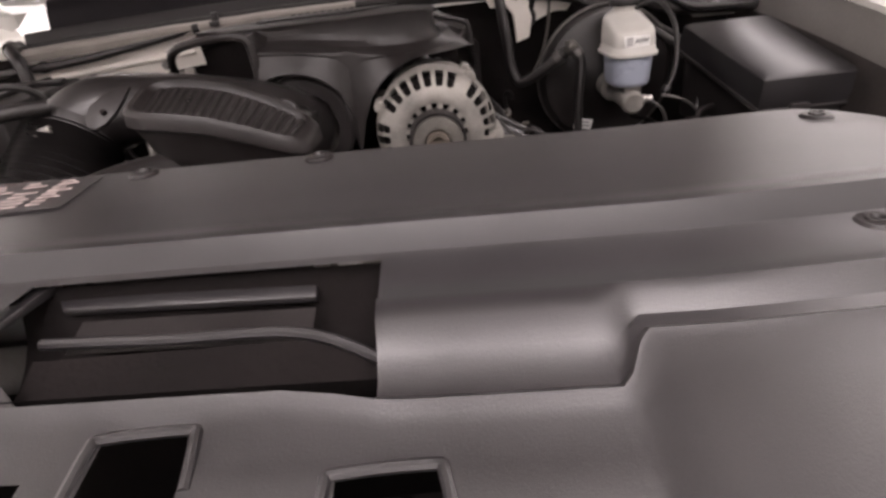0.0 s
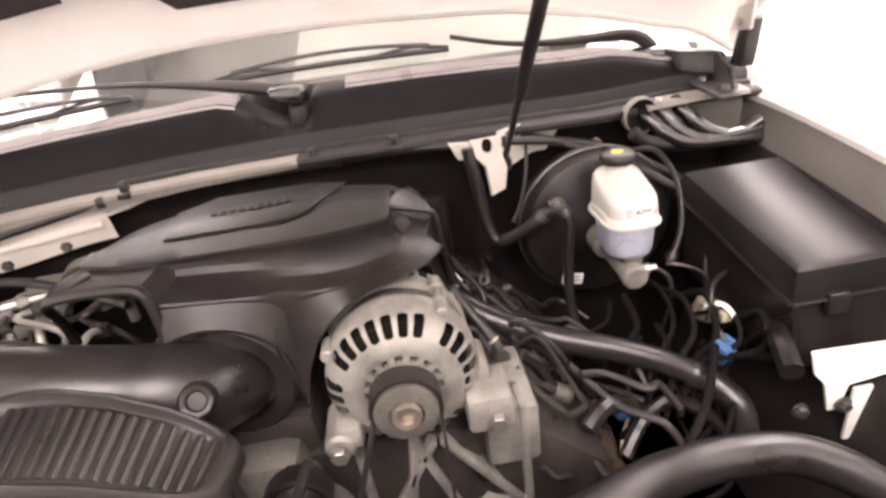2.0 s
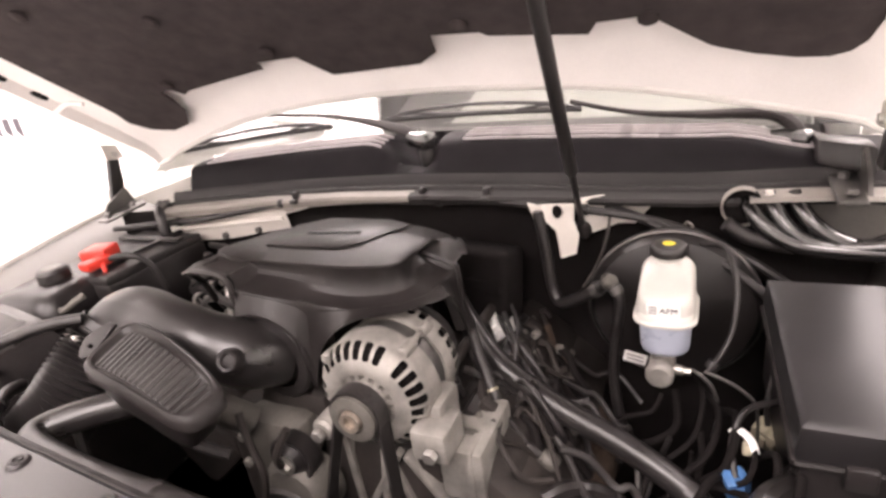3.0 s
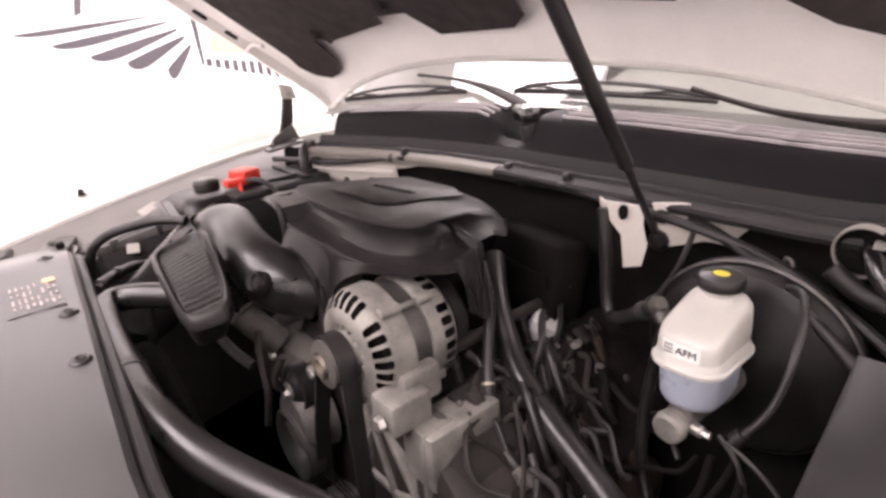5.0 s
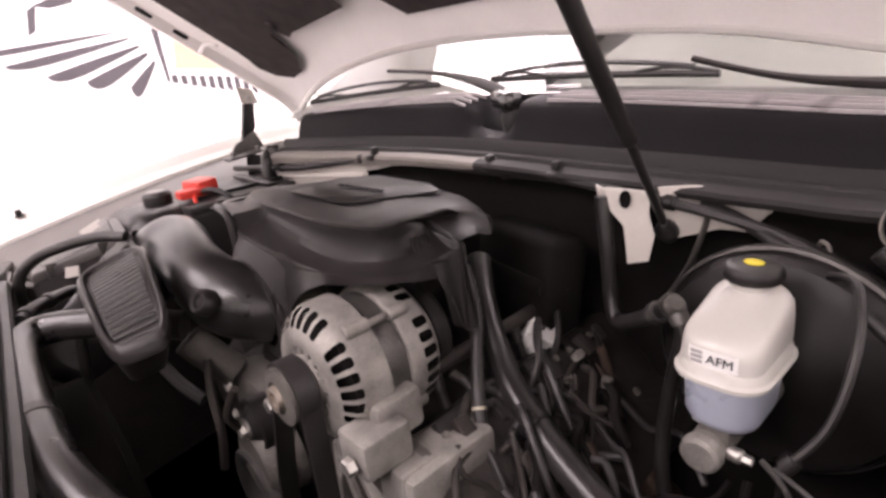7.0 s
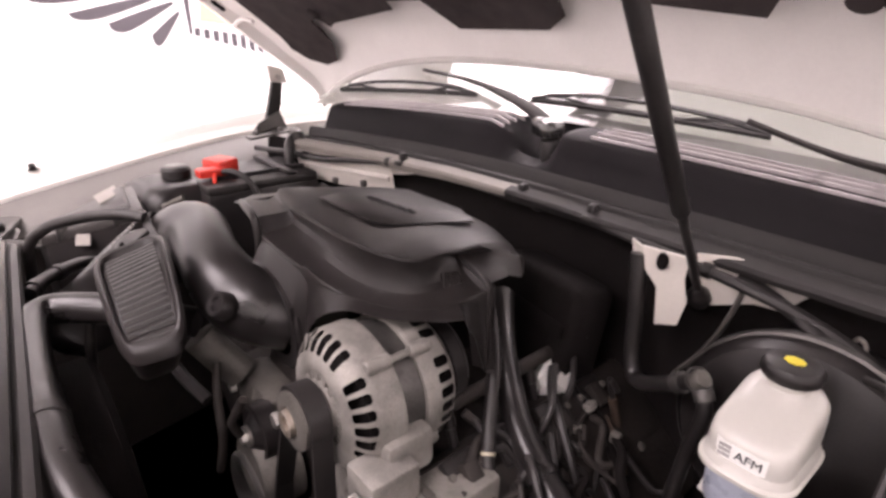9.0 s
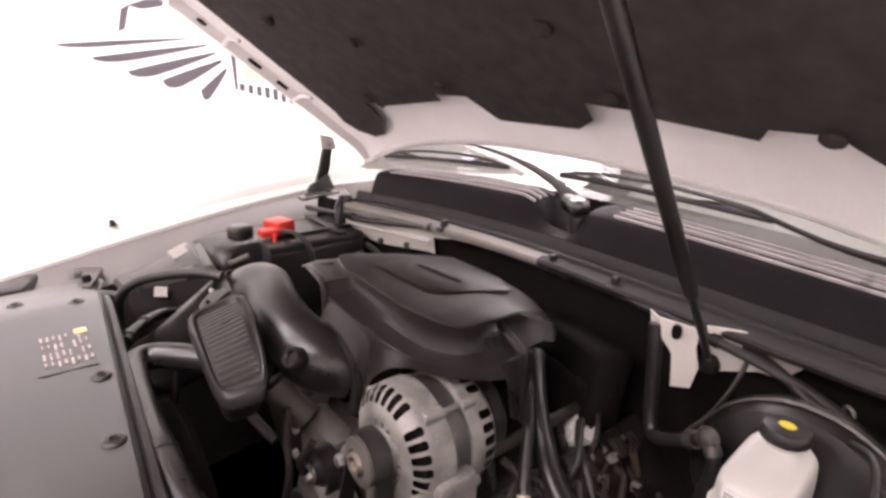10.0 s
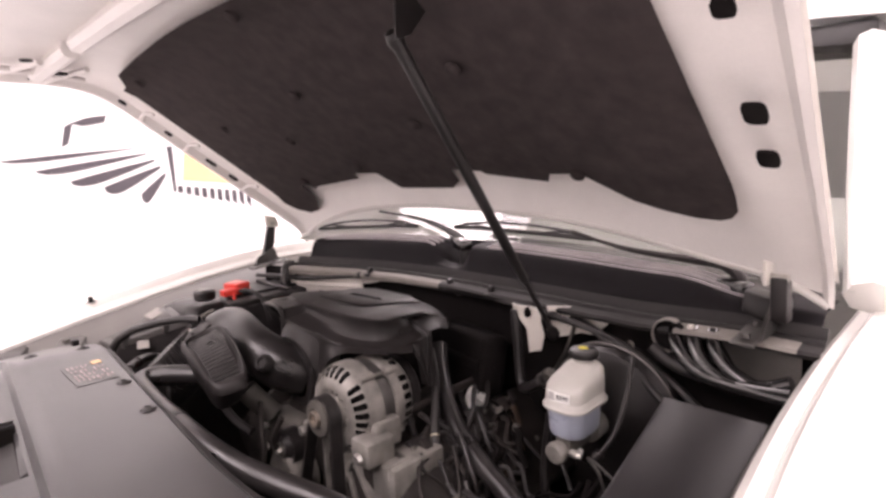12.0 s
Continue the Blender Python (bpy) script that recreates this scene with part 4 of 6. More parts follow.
def cover_pt(u, v):
    i, k = int(u), int(v)
    heel, crest, ridge = (line[i] for line in CLINES)
    t = i / (NU - 1)
    zt = 1.163 - 0.005 * min(1.0, max(0.0, (t - 0.5) / 0.17)) - 0.011 * min(1.0, max(0.0, (t - 0.67) / 0.16)) - 0.016 * min(1.0, max(0.0, (t - 0.83) / 0.17))
    zr = 1.116 + 0.004 * ease((t - 0.7) / 0.14) + 0.008 * ease((t - 0.83) / 0.17)
    zr += 0.022 * ease((0.09 - ridge.x) / 0.19)
    zr = mix(zr, 1.158, ease((-0.098 - ridge.x) / 0.018))
    zr = min(zr, zt - 0.003)
    if k <= 6:
        w, dz = ((-0.01, -0.024), (-0.004, -0.018), (0.03, -0.010), (0.15, -0.002), (0.45, 0.004), (0.8, 0.003), (0.985, 0.001))[k]
        p = heel.lerp(crest, w)
        dz *= 1 - 0.75 * ease((t - 0.72) / 0.15) * (k < 3)
        z = zt + dz - 0.006 * (1 - w) * (k > 1)
    elif k <= 13:
        w, q = ((0.01, 0.03), (-0.03, 0.22), (-0.01, 0.46), (0.10, 0.68), (0.30, 0.84), (0.58, 0.93), (0.93, 0.985))[k - 7]
        flat, j = ease((t - 0.68) / 0.14), (k - 6) / 7.3
        w, q = mix(w, j, flat), mix(q, j, flat)
        p = crest.lerp(ridge, w)
        z = mix(zt, zr, q)
    else:
        out = (ridge - crest).normalized()
        dy, q = ((0.003, -0.04), (0.0045, 0.03), (0.004, 0.12), (0.011, 0.5), (0.019, 0.97), (0.023, 1.0))[k - 14]
        p = ridge + out * dy
        z = mix(zr - 0.002, cov_bottom(ridge.x, ridge.y), q)
    return (p.x, p.y, z)


def cover_gap(u, v):
    x = CLINES[2][int(u)].x
    return -0.21 < x < -0.108 and v > 16


part("cover_shell", sheet(B(), cover_pt, list(range(NU)), list(range(20)), cover_gap, thick=0.004), M_COVER, ec, "charcoal moulded shell").data.set_sharp_from_angle(angle=radians(21))
part("window_frame", tube(B(), [(-0.104, 0.688, 1.03), (-0.105, 0.688, 1.09), (-0.106, 0.688, 1.140), (-0.111, 0.688, 1.156), (-0.125, 0.690, 1.161), (-0.15, 0.694, 1.161), (-0.185, 0.703, 1.157), (-0.212, 0.712, 1.150), (-0.228, 0.728, 1.136), (-0.236, 0.75, 1.110), (-0.24, 0.765, 1.07)], 0.0055, 8, 5), M_COVER, ec, "rounded rim of the front opening")
part("corner_lip", prism(B(), [(-0.226, 0.722, 1.150), (-0.200, 0.708, 1.157), (-0.178, 0.738, 1.162), (-0.20, 0.775, 1.158), (-0.226, 0.765, 1.150)], (0, 0, -0.006), 0.002), M_COVER, ec, "hooked corner lip")
# arch rims over the throttle and the alternator
part("arch_rim", tube(B(), [(-0.064 + 0.079 * math.cos(a), 0.694, 1.034 + 0.079 * math.sin(a)) for a in span(radians(-15), radians(165), 12)], 0.005, 8, 3), M_COVER, ec, "rolled rim over the throttle")
part("side_leg", prism(B(), [(0.134, 0.828, 1.142), (0.183, 0.829, 1.130), (0.193, 0.822, 1.028), (0.178, 0.812, 1.031), (0.168, 0.812, 1.090), (0.152, 0.818, 1.118)], (0.005, 0.008, 0), 0.002), M_COVER, ec, "stepped side leg")
part("leg_edge", tube(B(), [(0.126, 0.834, 1.1485), (0.150, 0.832, 1.1415), (0.178, 0.829, 1.134), (0.187, 0.828, 1.124), (0.190, 0.825, 1.08), (0.194, 0.820, 1.03)], 0.0034, 6, 4), M_COVER, ec, "raised edge of the side leg")
for k in range(5):
    i = int(mix(0.74, 0.815, k / 4) * (NU - 1))
    a, b = Vector(cover_pt(i, 9)), Vector(cover_pt(i, 11))
    part("grip_rib", tube(B(), [a, a.lerp(b, 0.5) + Vector((0.001, -0.001, 0.001)), b], 0.0014, 6, 2), M_COVER, ec)
zb = 1.1655
badge = part("raised_panel", prism(B(), [(-0.118, 0.788, zb), (0.012, 0.788, zb), (0.026, 0.793, zb), (0.040, 0.806, zb), (0.082, 0.90, zb - 0.004), (0.03, 0.925, zb - 0.006), (-0.09, 0.925, zb - 0.006), (-0.13, 0.88, zb - 0.003)], (0, 0, 0.0022), 0.0009), M_COVER, ec, "raised panel with a worn script")
bm = B()
for k in range(9):
    rbox(bm, (-0.075 + 0.011 * k, 0.845 + 0.001 * k, zb + 0.0018), (0.007, 0.008 + 0.003 * (k % 2), 0.001), 0)
part("script", bm, M_COWL, badge, "worn dark script")

# ---- intake tube, throttle and ribbed resonator ----
it = thing("intake_duct", (-0.2, 0.66, 0.98), "black plastic air intake duct with a ribbed resonator", "intake duct")
part("duct", tube(B(), [(-0.340, 0.634, 1.064), (-0.331, 0.650, 1.078), (-0.306, 0.660, 1.088), (-0.27, 0.661, 1.092), (-0.195, 0.648, 1.089), (-0.130, 0.645, 1.074), (-0.085, 0.662, 1.052), (-0.060, 0.705, 1.034)], lambda t: 0.050 + 0.002 * math.sin(t * 3.1) - 0.009 * math.sin(ease((t - 0.25) / 0.65) * math.pi), 24, 8, flat=0.92), M_HOSE, it, "smooth black duct")
part("throttle_ring", lathe(B(), [(0.05, 0), (0.066, 0), (0.07, 0.004), (0.07, 0.014), (0.064, 0.02), (0.05, 0.02)], (-0.060, 0.684, 1.034), (0.1, 1, 0), 32), M_PLASTIC, it, "black clamp ring")
part("throttle_body", lathe(B(), [(0.0, 0.0), (0.06, 0.0), (0.062, 0.05), (0.0, 0.05)], (-0.060, 0.704, 1.034), (0, 1, 0), 28), M_DIRTYALU, it, "dirty throttle body")
part("duct_port", lathe(B(), [(0.0, 0.000), (0.008, 0.000), (0.010, 0.004), (0.014, 0.005), (0.017, 0.001), (0.018, -0.012)], (-0.062, 0.612, 1.076), (0.25, -0.8, 0.55), 20), M_PLASTIC, it, "round blanked port")
part("hanger_tab", prism(B(), [(-0.222, 0.583, 1.132), (-0.226, 0.568, 1.122), (-0.233, 0.554, 1.110), (-0.243, 0.545, 1.101), (-0.254, 0.541, 1.097), (-0.263, 0.543, 1.100), (-0.266, 0.550, 1.108), (-0.262, 0.560, 1.119), (-0.250, 0.573, 1.128), (-0.236, 0.582, 1.133)], (0, 0.004, -0.004), 0.0015), M_RUBBER, it, "flat hanger tab with a hole")
part("tab_hole", rod(B(), (-0.245, 0.552, 1.1135), (-0.245, 0.556, 1.1085), 0.003, 10), M_DEEPBLACK, it)
# resonator box: sloping ribbed top with a rounded rim
RC = {"FF": Vector((-0.205, 0.512, 1.112)), "NF": Vector((-0.030, 0.500, 1.066)), "NB": Vector((-0.014, 0.560, 1.074)), "FB": Vector((-0.205, 0.594, 1.131))}


def box_top(u, v):
    a = RC["FF"].lerp(RC["NF"], u)
    b = RC["FB"].lerp(RC["NB"], u)
    p = a.lerp(b, v)
    p.z += 0.019 * math.sin(math.pi * u) * (0.6 + 0.4 * v)
    return p


def box_ring(k, dz=0.0, grow=0.0):
    """A rounded outline on the box's sloping top, k times its size."""
    pts = []
    for q in range(40):
        a = 2 * math.pi * q / 40
        ca, sa = math.cos(a), math.sin(a)
        e = 0.42
        u = 0.5 + 0.5 * math.copysign(abs(ca) ** e, ca) * k * (1 + grow)
        v = 0.5 + 0.5 * math.copysign(abs(sa) ** e, sa) * k * (1 + 2.2 * grow)
        p = box_top(u, v)
        p.z += dz
        pts.append(p)
    return pts


def loft(bm, rings, cap=True):
    vs = [[bm.verts.new(p) for p in rg] for rg in rings]
    for a, b in zip(vs, vs[1:]):
        for k in range(len(a)):
            bm.faces.new((a[k], a[(k + 1) % len(a)], b[(k + 1) % len(a)], b[k]))
    if cap:
        bm.faces.new(vs[0][::-1])
        bm.faces.new(vs[-1])
    return bm


rb = part("resonator", loft(B(), [box_ring(0.05, -0.004), box_ring(0.5, -0.004), box_ring(0.86, -0.005), box_ring(0.91, -0.003), box_ring(0.95, 0.003), box_ring(1.01, 0.004), box_ring(1.03, 0.0, 0.04), box_ring(1.03, -0.012, 0.05), box_ring(1.01, -0.015, 0.02), box_ring(0.95, -0.030, 0.0), box_ring(0.88, -0.046), box_ring(0.78, -0.062), box_ring(0.62, -0.072)]), M_COVER, it, "black resonator box with a rounded rim")
for k in range(17):
    u = 0.10 + 0.82 * k / 16
    part("rib", tube(B(), [box_top(u, v) + Vector((0, 0, -0.005)) for v in span(0.13, 0.87, 4)], 0.0036, 6, 2), M_HOSE, rb)
# bellows towards the air filter
part("bellows", tube(B(), [(-0.339, 0.636, 1.066), (-0.347, 0.612, 1.046), (-0.358, 0.578, 1.016), (-0.378, 0.545, 0.98), (-0.41, 0.515, 0.945), (-0.45, 0.50, 0.92)], 0.049, 24, 11, wave=0.010), M_HOSE, it, "ribbed rubber bellows")
part("hose_clamp", lathe(B(), [(0.052, -0.009), (0.0545, -0.009), (0.0555, 0.0), (0.0545, 0.009), (0.052, 0.009)], (-0.337, 0.640, 1.069), Vector((-0.009, -0.020, -0.017)), 32), M_RUBBER, it, "dull black band clamp")
part("clamp_screw", rod(B(), (-0.352, 0.588, 1.088), (-0.330, 0.584, 1.094), 0.005, 10, 0.001), M_BRIGHT, it, "bright clamp screw")

# ---- brake master cylinder and reservoir ----
RX = 0.460
rs = thing("brake_reservoir", (RX, 0.90, 0.96), "milky white brake fluid reservoir on its master cylinder", "brake reservoir")


def rounded_ring(x, yc, z, w, l, r, n=6):
    pts = []
    for sx, sy, a0 in ((1, 1, 0), (-1, 1, 90), (-1, -1, 180), (1, -1, 270)):
        for k in range(n + 1):
            a = radians(a0 + 90 * k / n)
            pts.append(Vector((x + sx * (w / 2 - r) + r * math.cos(a), yc + sy * (l / 2 - r) + r * math.sin(a), z)))
    return pts


TANK = ((1.056, 0.070, 0.100, 0.022, 0.0, 0.0), (1.068, 0.071, 0.101, 0.022, 0.2, 0.0), (1.080, 0.0705, 0.1005, 0.023, 0.6, 0.0), (1.0905, 0.069, 0.099, 0.024, 0.95, 0.0), (1.0955, 0.065, 0.094, 0.025, 1.0, 0.0), (1.0985, 0.058, 0.084, 0.025, 1.0, 0.002), (1.1005, 0.046, 0.064, 0.022, 1.0, 0.008), (1.104, 0.036, 0.040, 0.017, 0.6, 0.021), (1.110, 0.033, 0.035, 0.016, 0.0, 0.023))
rings = []
for z, w, l, r, f, dy in TANK:
    rings.append([p + Vector((0, 0, 0.27 * f * (p.y - 0.905))) for p in rounded_ring(RX, 0.905 + dy, z, w, l, r)])
part("upper_tank", loft(B(), rings), M_RESV, rs, "milky white upper tank")
part("seam_flange", loft(B(), [rounded_ring(RX, 0.905, z, w, l, 0.028) for z, w, l in ((1.044, 0.074, 0.105), (1.046, 0.081, 0.112), (1.050, 0.0815, 0.1125), (1.052, 0.077, 0.108), (1.059, 0.075, 0.105), (1.062, 0.071, 0.101))]), M_RESV, rs, "welded seam flange")
part("lower_tank", loft(B(), [rounded_ring(RX, 0.902, z, w, l, 0.025) for z, w, l in ((0.994, 0.054, 0.072), (0.997, 0.060, 0.082), (1.004, 0.064, 0.088), (1.048, 0.067, 0.094))]), M_FLUID, rs, "bluish lower tank full of fluid")
part("neck", lathe(B(), [(0.016, 0), (0.016, 0.006), (0.019, 0.007), (0.019, 0.011)], (RX, 0.928, 1.108), (0, 0, 1), 24), M_RESV, rs)
cp = part("cap", lathe(B(), [(0, 0.0150), (0.018, 0.0150), (0.0225, 0.0135), (0.0248, 0.010), (0.0252, 0.003), (0.0235, 0.0), (0.0, 0.0)], (RX, 0.93, 1.118), (0, 0, 1), 14), M_PLASTIC, rs, "black ribbed filler cap")
part("cap_print", prism(B(), [(RX + 0.008 * math.cos(a) * (1 + 0.12 * (k % 2)), 0.93 + 0.0065 * math.sin(a) * (1 + 0.12 * (k % 2)), 1.1328) for k, a in enumerate(2 * math.pi * q / 16 for q in range(16))], (0, 0, 0.0012)), M_YELLOW, cp, "yellow warning print")
# paper label on the tank's front
LY = 0.905 - 0.0507


def round_front(x):
    return max(0.0, abs(x - RX) - 0.0115) ** 2 / 0.036


lab = part("label", sheet(B(), lambda x, v: (x, LY - 0.0007 + round_front(x), mix(1.0622, 1.0788, v)), span(RX - 0.022, RX + 0.020, 14), [0, 1], thick=0.0006), M_LABEL, rs, "white paper label")
txt = bpy.data.curves.new("label_text", "FONT")
txt.body, txt.size, txt.extrude, txt.align_x, txt.align_y = "AFM", 0.0118, 0.0003, "CENTER", "CENTER"
tob = new("label_text_curve", txt)
dg = bpy.context.evaluated_depsgraph_get()
tme = bpy.data.meshes.new_from_object(tob.evaluated_get(dg))
bpy.data.objects.remove(tob)
bm = B()
bm.from_mesh(tme)
bpy.data.meshes.remove(tme)
bm.transform(Matrix.Translation((RX + 0.006, LY - 0.0016, 1.0702)) @ turn("X", 90))
for v in bm.verts:
    v.co.y += round_front(v.co.x)
part("lettering", bm, M_INK, lab, "black capital letters")
bm = B()
for k in range(3):
    rbox(bm, (RX - 0.0135, LY - 0.0016 + round_front(RX - 0.0145), 1.0660 + 0.0045 * k), (0.010, 0.0006, 0.003), 0)
part("label_bars", bm, M_GREYINK, lab)
mc = part("master_cylinder", lathe(B(), [(0, 0.0), (0.015, 0.0), (0.018, 0.003), (0.019, 0.012), (0.0165, 0.015), (0.0165, 0.10), (0.024, 0.105), (0.024, 0.14), (0, 0.14)], (RX - 0.004, 0.845, 0.972), (0, 1, 0.04), 24), M_ALU, rs, "cast master cylinder")
part("body_web", rbox(B(), (RX, 0.90, 0.982), (0.03, 0.07, 0.03), 0.006), M_DIRTYALU, mc)
part("line_fitting", rod(rod(B(), (RX + 0.012, 0.87, 0.972), (RX + 0.026, 0.868, 0.973), 0.007, 12, 0.002), (RX + 0.025, 0.868, 0.973), (RX + 0.034, 0.868, 0.973), 0.0045, 6), M_BRIGHT, mc, "bright brake line fitting")
bb = thing("brake_booster", (RX, 1.03, 0.86), "round black brake booster on the firewall", "brake booster")
part("drum", lathe(B(), [(0, 0.0), (0.035, 0.0), (0.05, 0.008), (0.10, 0.014), (0.118, 0.022), (0.124, 0.034), (0.128, 0.04), (0.124, 0.046), (0.118, 0.09), (0.0, 0.10)], (RX, 0.985, 0.985), (0, 1, 0), 48), M_PLASTIC, bb, "glossy black drum")
part("band", lathe(B(), [(0.128, 0), (0.131, 0.002), (0.131, 0.012), (0.128, 0.014)], (RX, 1.02, 0.985), (0, 1, 0), 48), M_STEEL, bb)

# ---- fuse box ----
fb = thing("fuse_box", (0.70, 0.83, 0.86), "black plastic fuse box beside the fender", "fuse box")
F4 = [(0.608, 0.735), (0.742, 0.735), (0.734, 0.965), (0.588, 0.965)]


def fz(y):
    return mix(1.022, 1.072, (y - 0.735) / 0.23)


bm = B()
loft(bm, [[Vector((x, y, fz(y) - 0.16)) for x, y in F4], [Vector((x, y, fz(y) - 0.035)) for x, y in F4]])
part("body", bm, M_PLASTIC, fb, "black box body")
bm = B()
cx, cy = 0.69, 0.85
grow = lambda g: [Vector((x + g * (1 if x > cx else -1), y + g * (1 if y > cy else -1), 0)) for x, y in F4]
loft(bm, [[p + Vector((0, 0, fz(p.y) + dz)) for p in grow(g)] for g, dz in ((0.006, -0.05), (0.008, -0.034), (0.004, -0.006), (-0.004, 0.0))])
part("lid", bm, M_LID, fb, "black lid with a soft sheen")
part("lid_lip", tube(B(), [p + Vector((0, 0, fz(p.y) - 0.05)) for p in (grow(0.007) + grow(0.007)[:1])], 0.004, 6, 1), M_PLASTIC, fb)
part("lid_clip", rbox(B(), (0.66, 0.726, 0.965), (0.03, 0.012, 0.03), 0.004), M_PLASTIC, fb)

# ---- firewall bracket ----
fw = thing("strut_bracket", (0.28, 1.05, 1.06), "cream painted steel bracket with an oval hole", "bracket")
bm = B()
prism(bm, [(0.262, 1.005, 1.162), (0.312, 1.022, 1.158), (0.31, 1.02, 1.13), (0.318, 1.022, 1.105), (0.312, 1.02, 1.072), (0.288, 1.012, 1.066), (0.284, 1.012, 1.115), (0.266, 1.006, 1.135)], (0.002, -0.004, 0), 0.001)
part("flange", bm, M_CREAM, fw, "cream flange")
bm = B()
prism(bm, [(0.287 + 0.0065 * math.cos(a), 1.0085 + 0.002 * math.cos(a), 1.149 + 0.0105 * math.sin(a)) for a in (2 * math.pi * k / 14 for k in range(14))], (0.0025, -0.0052, 0))
part("oval_hole", bm, M_DEEPBLACK, fw, "dark oval hole")
part("web", prism(B(), [(0.232, 1.03, 1.155), (0.262, 1.006, 1.158), (0.266, 1.008, 1.132), (0.245, 1.02, 1.128)], (0, 0.004, 0), 0.001), M_CREAM, fw)
part("side_web", prism(B(), [(0.310, 1.040, 1.158), (0.345, 1.056, 1.160), (0.385, 1.074, 1.154), (0.424, 1.086, 1.136), (0.398, 1.080, 1.104), (0.372, 1.070, 1.108), (0.345, 1.060, 1.098), (0.324, 1.05, 1.092)], (0.002, 0.004, 0), 0.001), M_CREAM, fw)
part("ear", rod(B(), (0.36, 1.072, 1.132), (0.362, 1.066, 1.133), 0.010, 16), M_APRON, fw)

# ---- left corner: battery, coolant tank, filter box ----
bt = thing("battery", (-0.60, 0.86, 0.86), "black car battery with a red terminal cover", "battery")
part("case", rbox(B(), (-0.60, 0.875, 0.975), (0.19, 0.24, 0.21), 0.01), M_PLASTIC, bt, "black battery case")
part("lid", rbox(B(), (-0.60, 0.875, 1.085), (0.185, 0.235, 0.02), 0.006), M_RUBBER, bt)
rc = part("terminal_cover", rbox(rbox(B(), (-0.590, 0.815, 1.117), (0.055, 0.05, 0.03), 0.006, turn("Z", 20)), (-0.563, 0.785, 1.112), (0.03, 0.055, 0.018), 0.005), M_RED, bt, "red plastic terminal cover")
part("terminal_strap", tube(B(), [(-0.560, 0.795, 1.112), (-0.545, 0.785, 1.105), (-0.538, 0.782, 1.085), (-0.533, 0.780, 1.055)], 0.0045, 8, 5), M_RED, rc, "red hanging strap")
part("cable", tube(B(), [(-0.56, 0.80, 1.11), (-0.52, 0.82, 1.115), (-0.49, 0.84, 1.09), (-0.48, 0.85, 1.03)], 0.006, 8), M_RUBBER, bt)
ct = thing("coolant_tank", (-0.66, 0.70, 0.95), "dark plastic coolant tank with a round cap", "coolant tank")
part("tank", loft(B(), [rounded_ring(-0.655 + dx, 0.728, z, w, l, r) for z, w, l, r, dx in ((0.94, 0.20, 0.13, 0.03, 0.0), (0.96, 0.215, 0.15, 0.03, 0.0), (1.045, 0.22, 0.155, 0.035, 0.0), (1.072, 0.20, 0.145, 0.04, 0.006), (1.088, 0.15, 0.12, 0.04, 0.02), (1.096, 0.08, 0.07, 0.03, 0.035))]), M_PLASTIC, ct, "smoky dark tank")
part("seam", loft(B(), [rounded_ring(-0.655, 0.728, z, w, l, 0.036) for z, w, l in ((1.018, 0.222, 0.157), (1.020, 0.232, 0.167), (1.024, 0.232, 0.167), (1.026, 0.222, 0.157))]), M_PLASTIC, ct, "moulded seam")
cc = part("cap", lathe(B(), [(0, 0.026), (0.024, 0.026), (0.029, 0.020), (0.029, 0.004), (0.022, 0.0)], (-0.622, 0.735, 1.094), (0, 0, 1), 14), M_RUBBER, ct, "black pressure cap")
part("cap_top", lathe(B(), [(0, 0.0285), (0.018, 0.028), (0.021, 0.0255)], (-0.622, 0.735, 1.094), (0, 0, 1), 20), M_STEEL, cc, "dull grey cap top")
part("outlet", tube(B(), [(-0.57, 0.69, 1.06), (-0.535, 0.685, 1.066), (-0.515, 0.695, 1.078), (-0.505, 0.71, 1.086)], 0.006, 8), M_DIRTYALU, ct, "dull metal outlet")
af = thing("air_filter_box", (-0.60, 0.56, 0.88), "grey-black air filter box with pale stickers", "air filter box")
FQ = [(-0.700, 0.485), (-0.620, 0.490), (-0.530, 0.645), (-0.680, 0.665)]


def box_quad(grow, z, out=0.0):
    """The lid's slanting outline; out pushes its engine side away."""
    cx, cy = sum(q[0] for q in FQ) / 4, sum(q[1] for q in FQ) / 4
    return [Vector((cx + (x - cx) * grow + out * (k in (1, 2)), cy + (y - cy) * grow, z + 0.30 * (y - cy))) for k, (x, y) in enumerate(FQ)]


part("lower_case", loft(B(), [box_quad(0.95, 0.88, 0.10), box_quad(0.98, 0.985, 0.07), box_quad(1.0, 1.012, 0.045), box_quad(0.97, 1.034, 0.004)]), M_DEEPBLACK, af, "black lower case")
part("lid", loft(B(), [box_quad(0.98, 1.030), box_quad(1.05, 1.032), box_quad(1.05, 1.041), box_quad(0.98, 1.049), box_quad(0.82, 1.051)]), M_FILTERLID, af, "grey lid with sloping edges")
part("lid_panel", loft(B(), [box_quad(0.78, 1.050), box_quad(0.74, 1.055), box_quad(0.70, 1.056)]), M_FILTERLID, af, "raised grey panel")
part("sticker", prism(B(), [(x, y, 1.0615 + 0.30 * (y - 0.571)) for x, y in ((-0.682, 0.590), (-0.618, 0.590), (-0.632, 0.630), (-0.694, 0.632))], (0, 0, 0.001)), M_FLANGE, af, "pale paper sticker")
part("tag", prism(B(), [(-0.575, 0.538, 1.032), (-0.545, 0.556, 1.036), (-0.528, 0.550, 1.022), (-0.556, 0.531, 1.017)], (0.001, -0.001, 0.001)), M_FLANGE, af, "small white sticker")
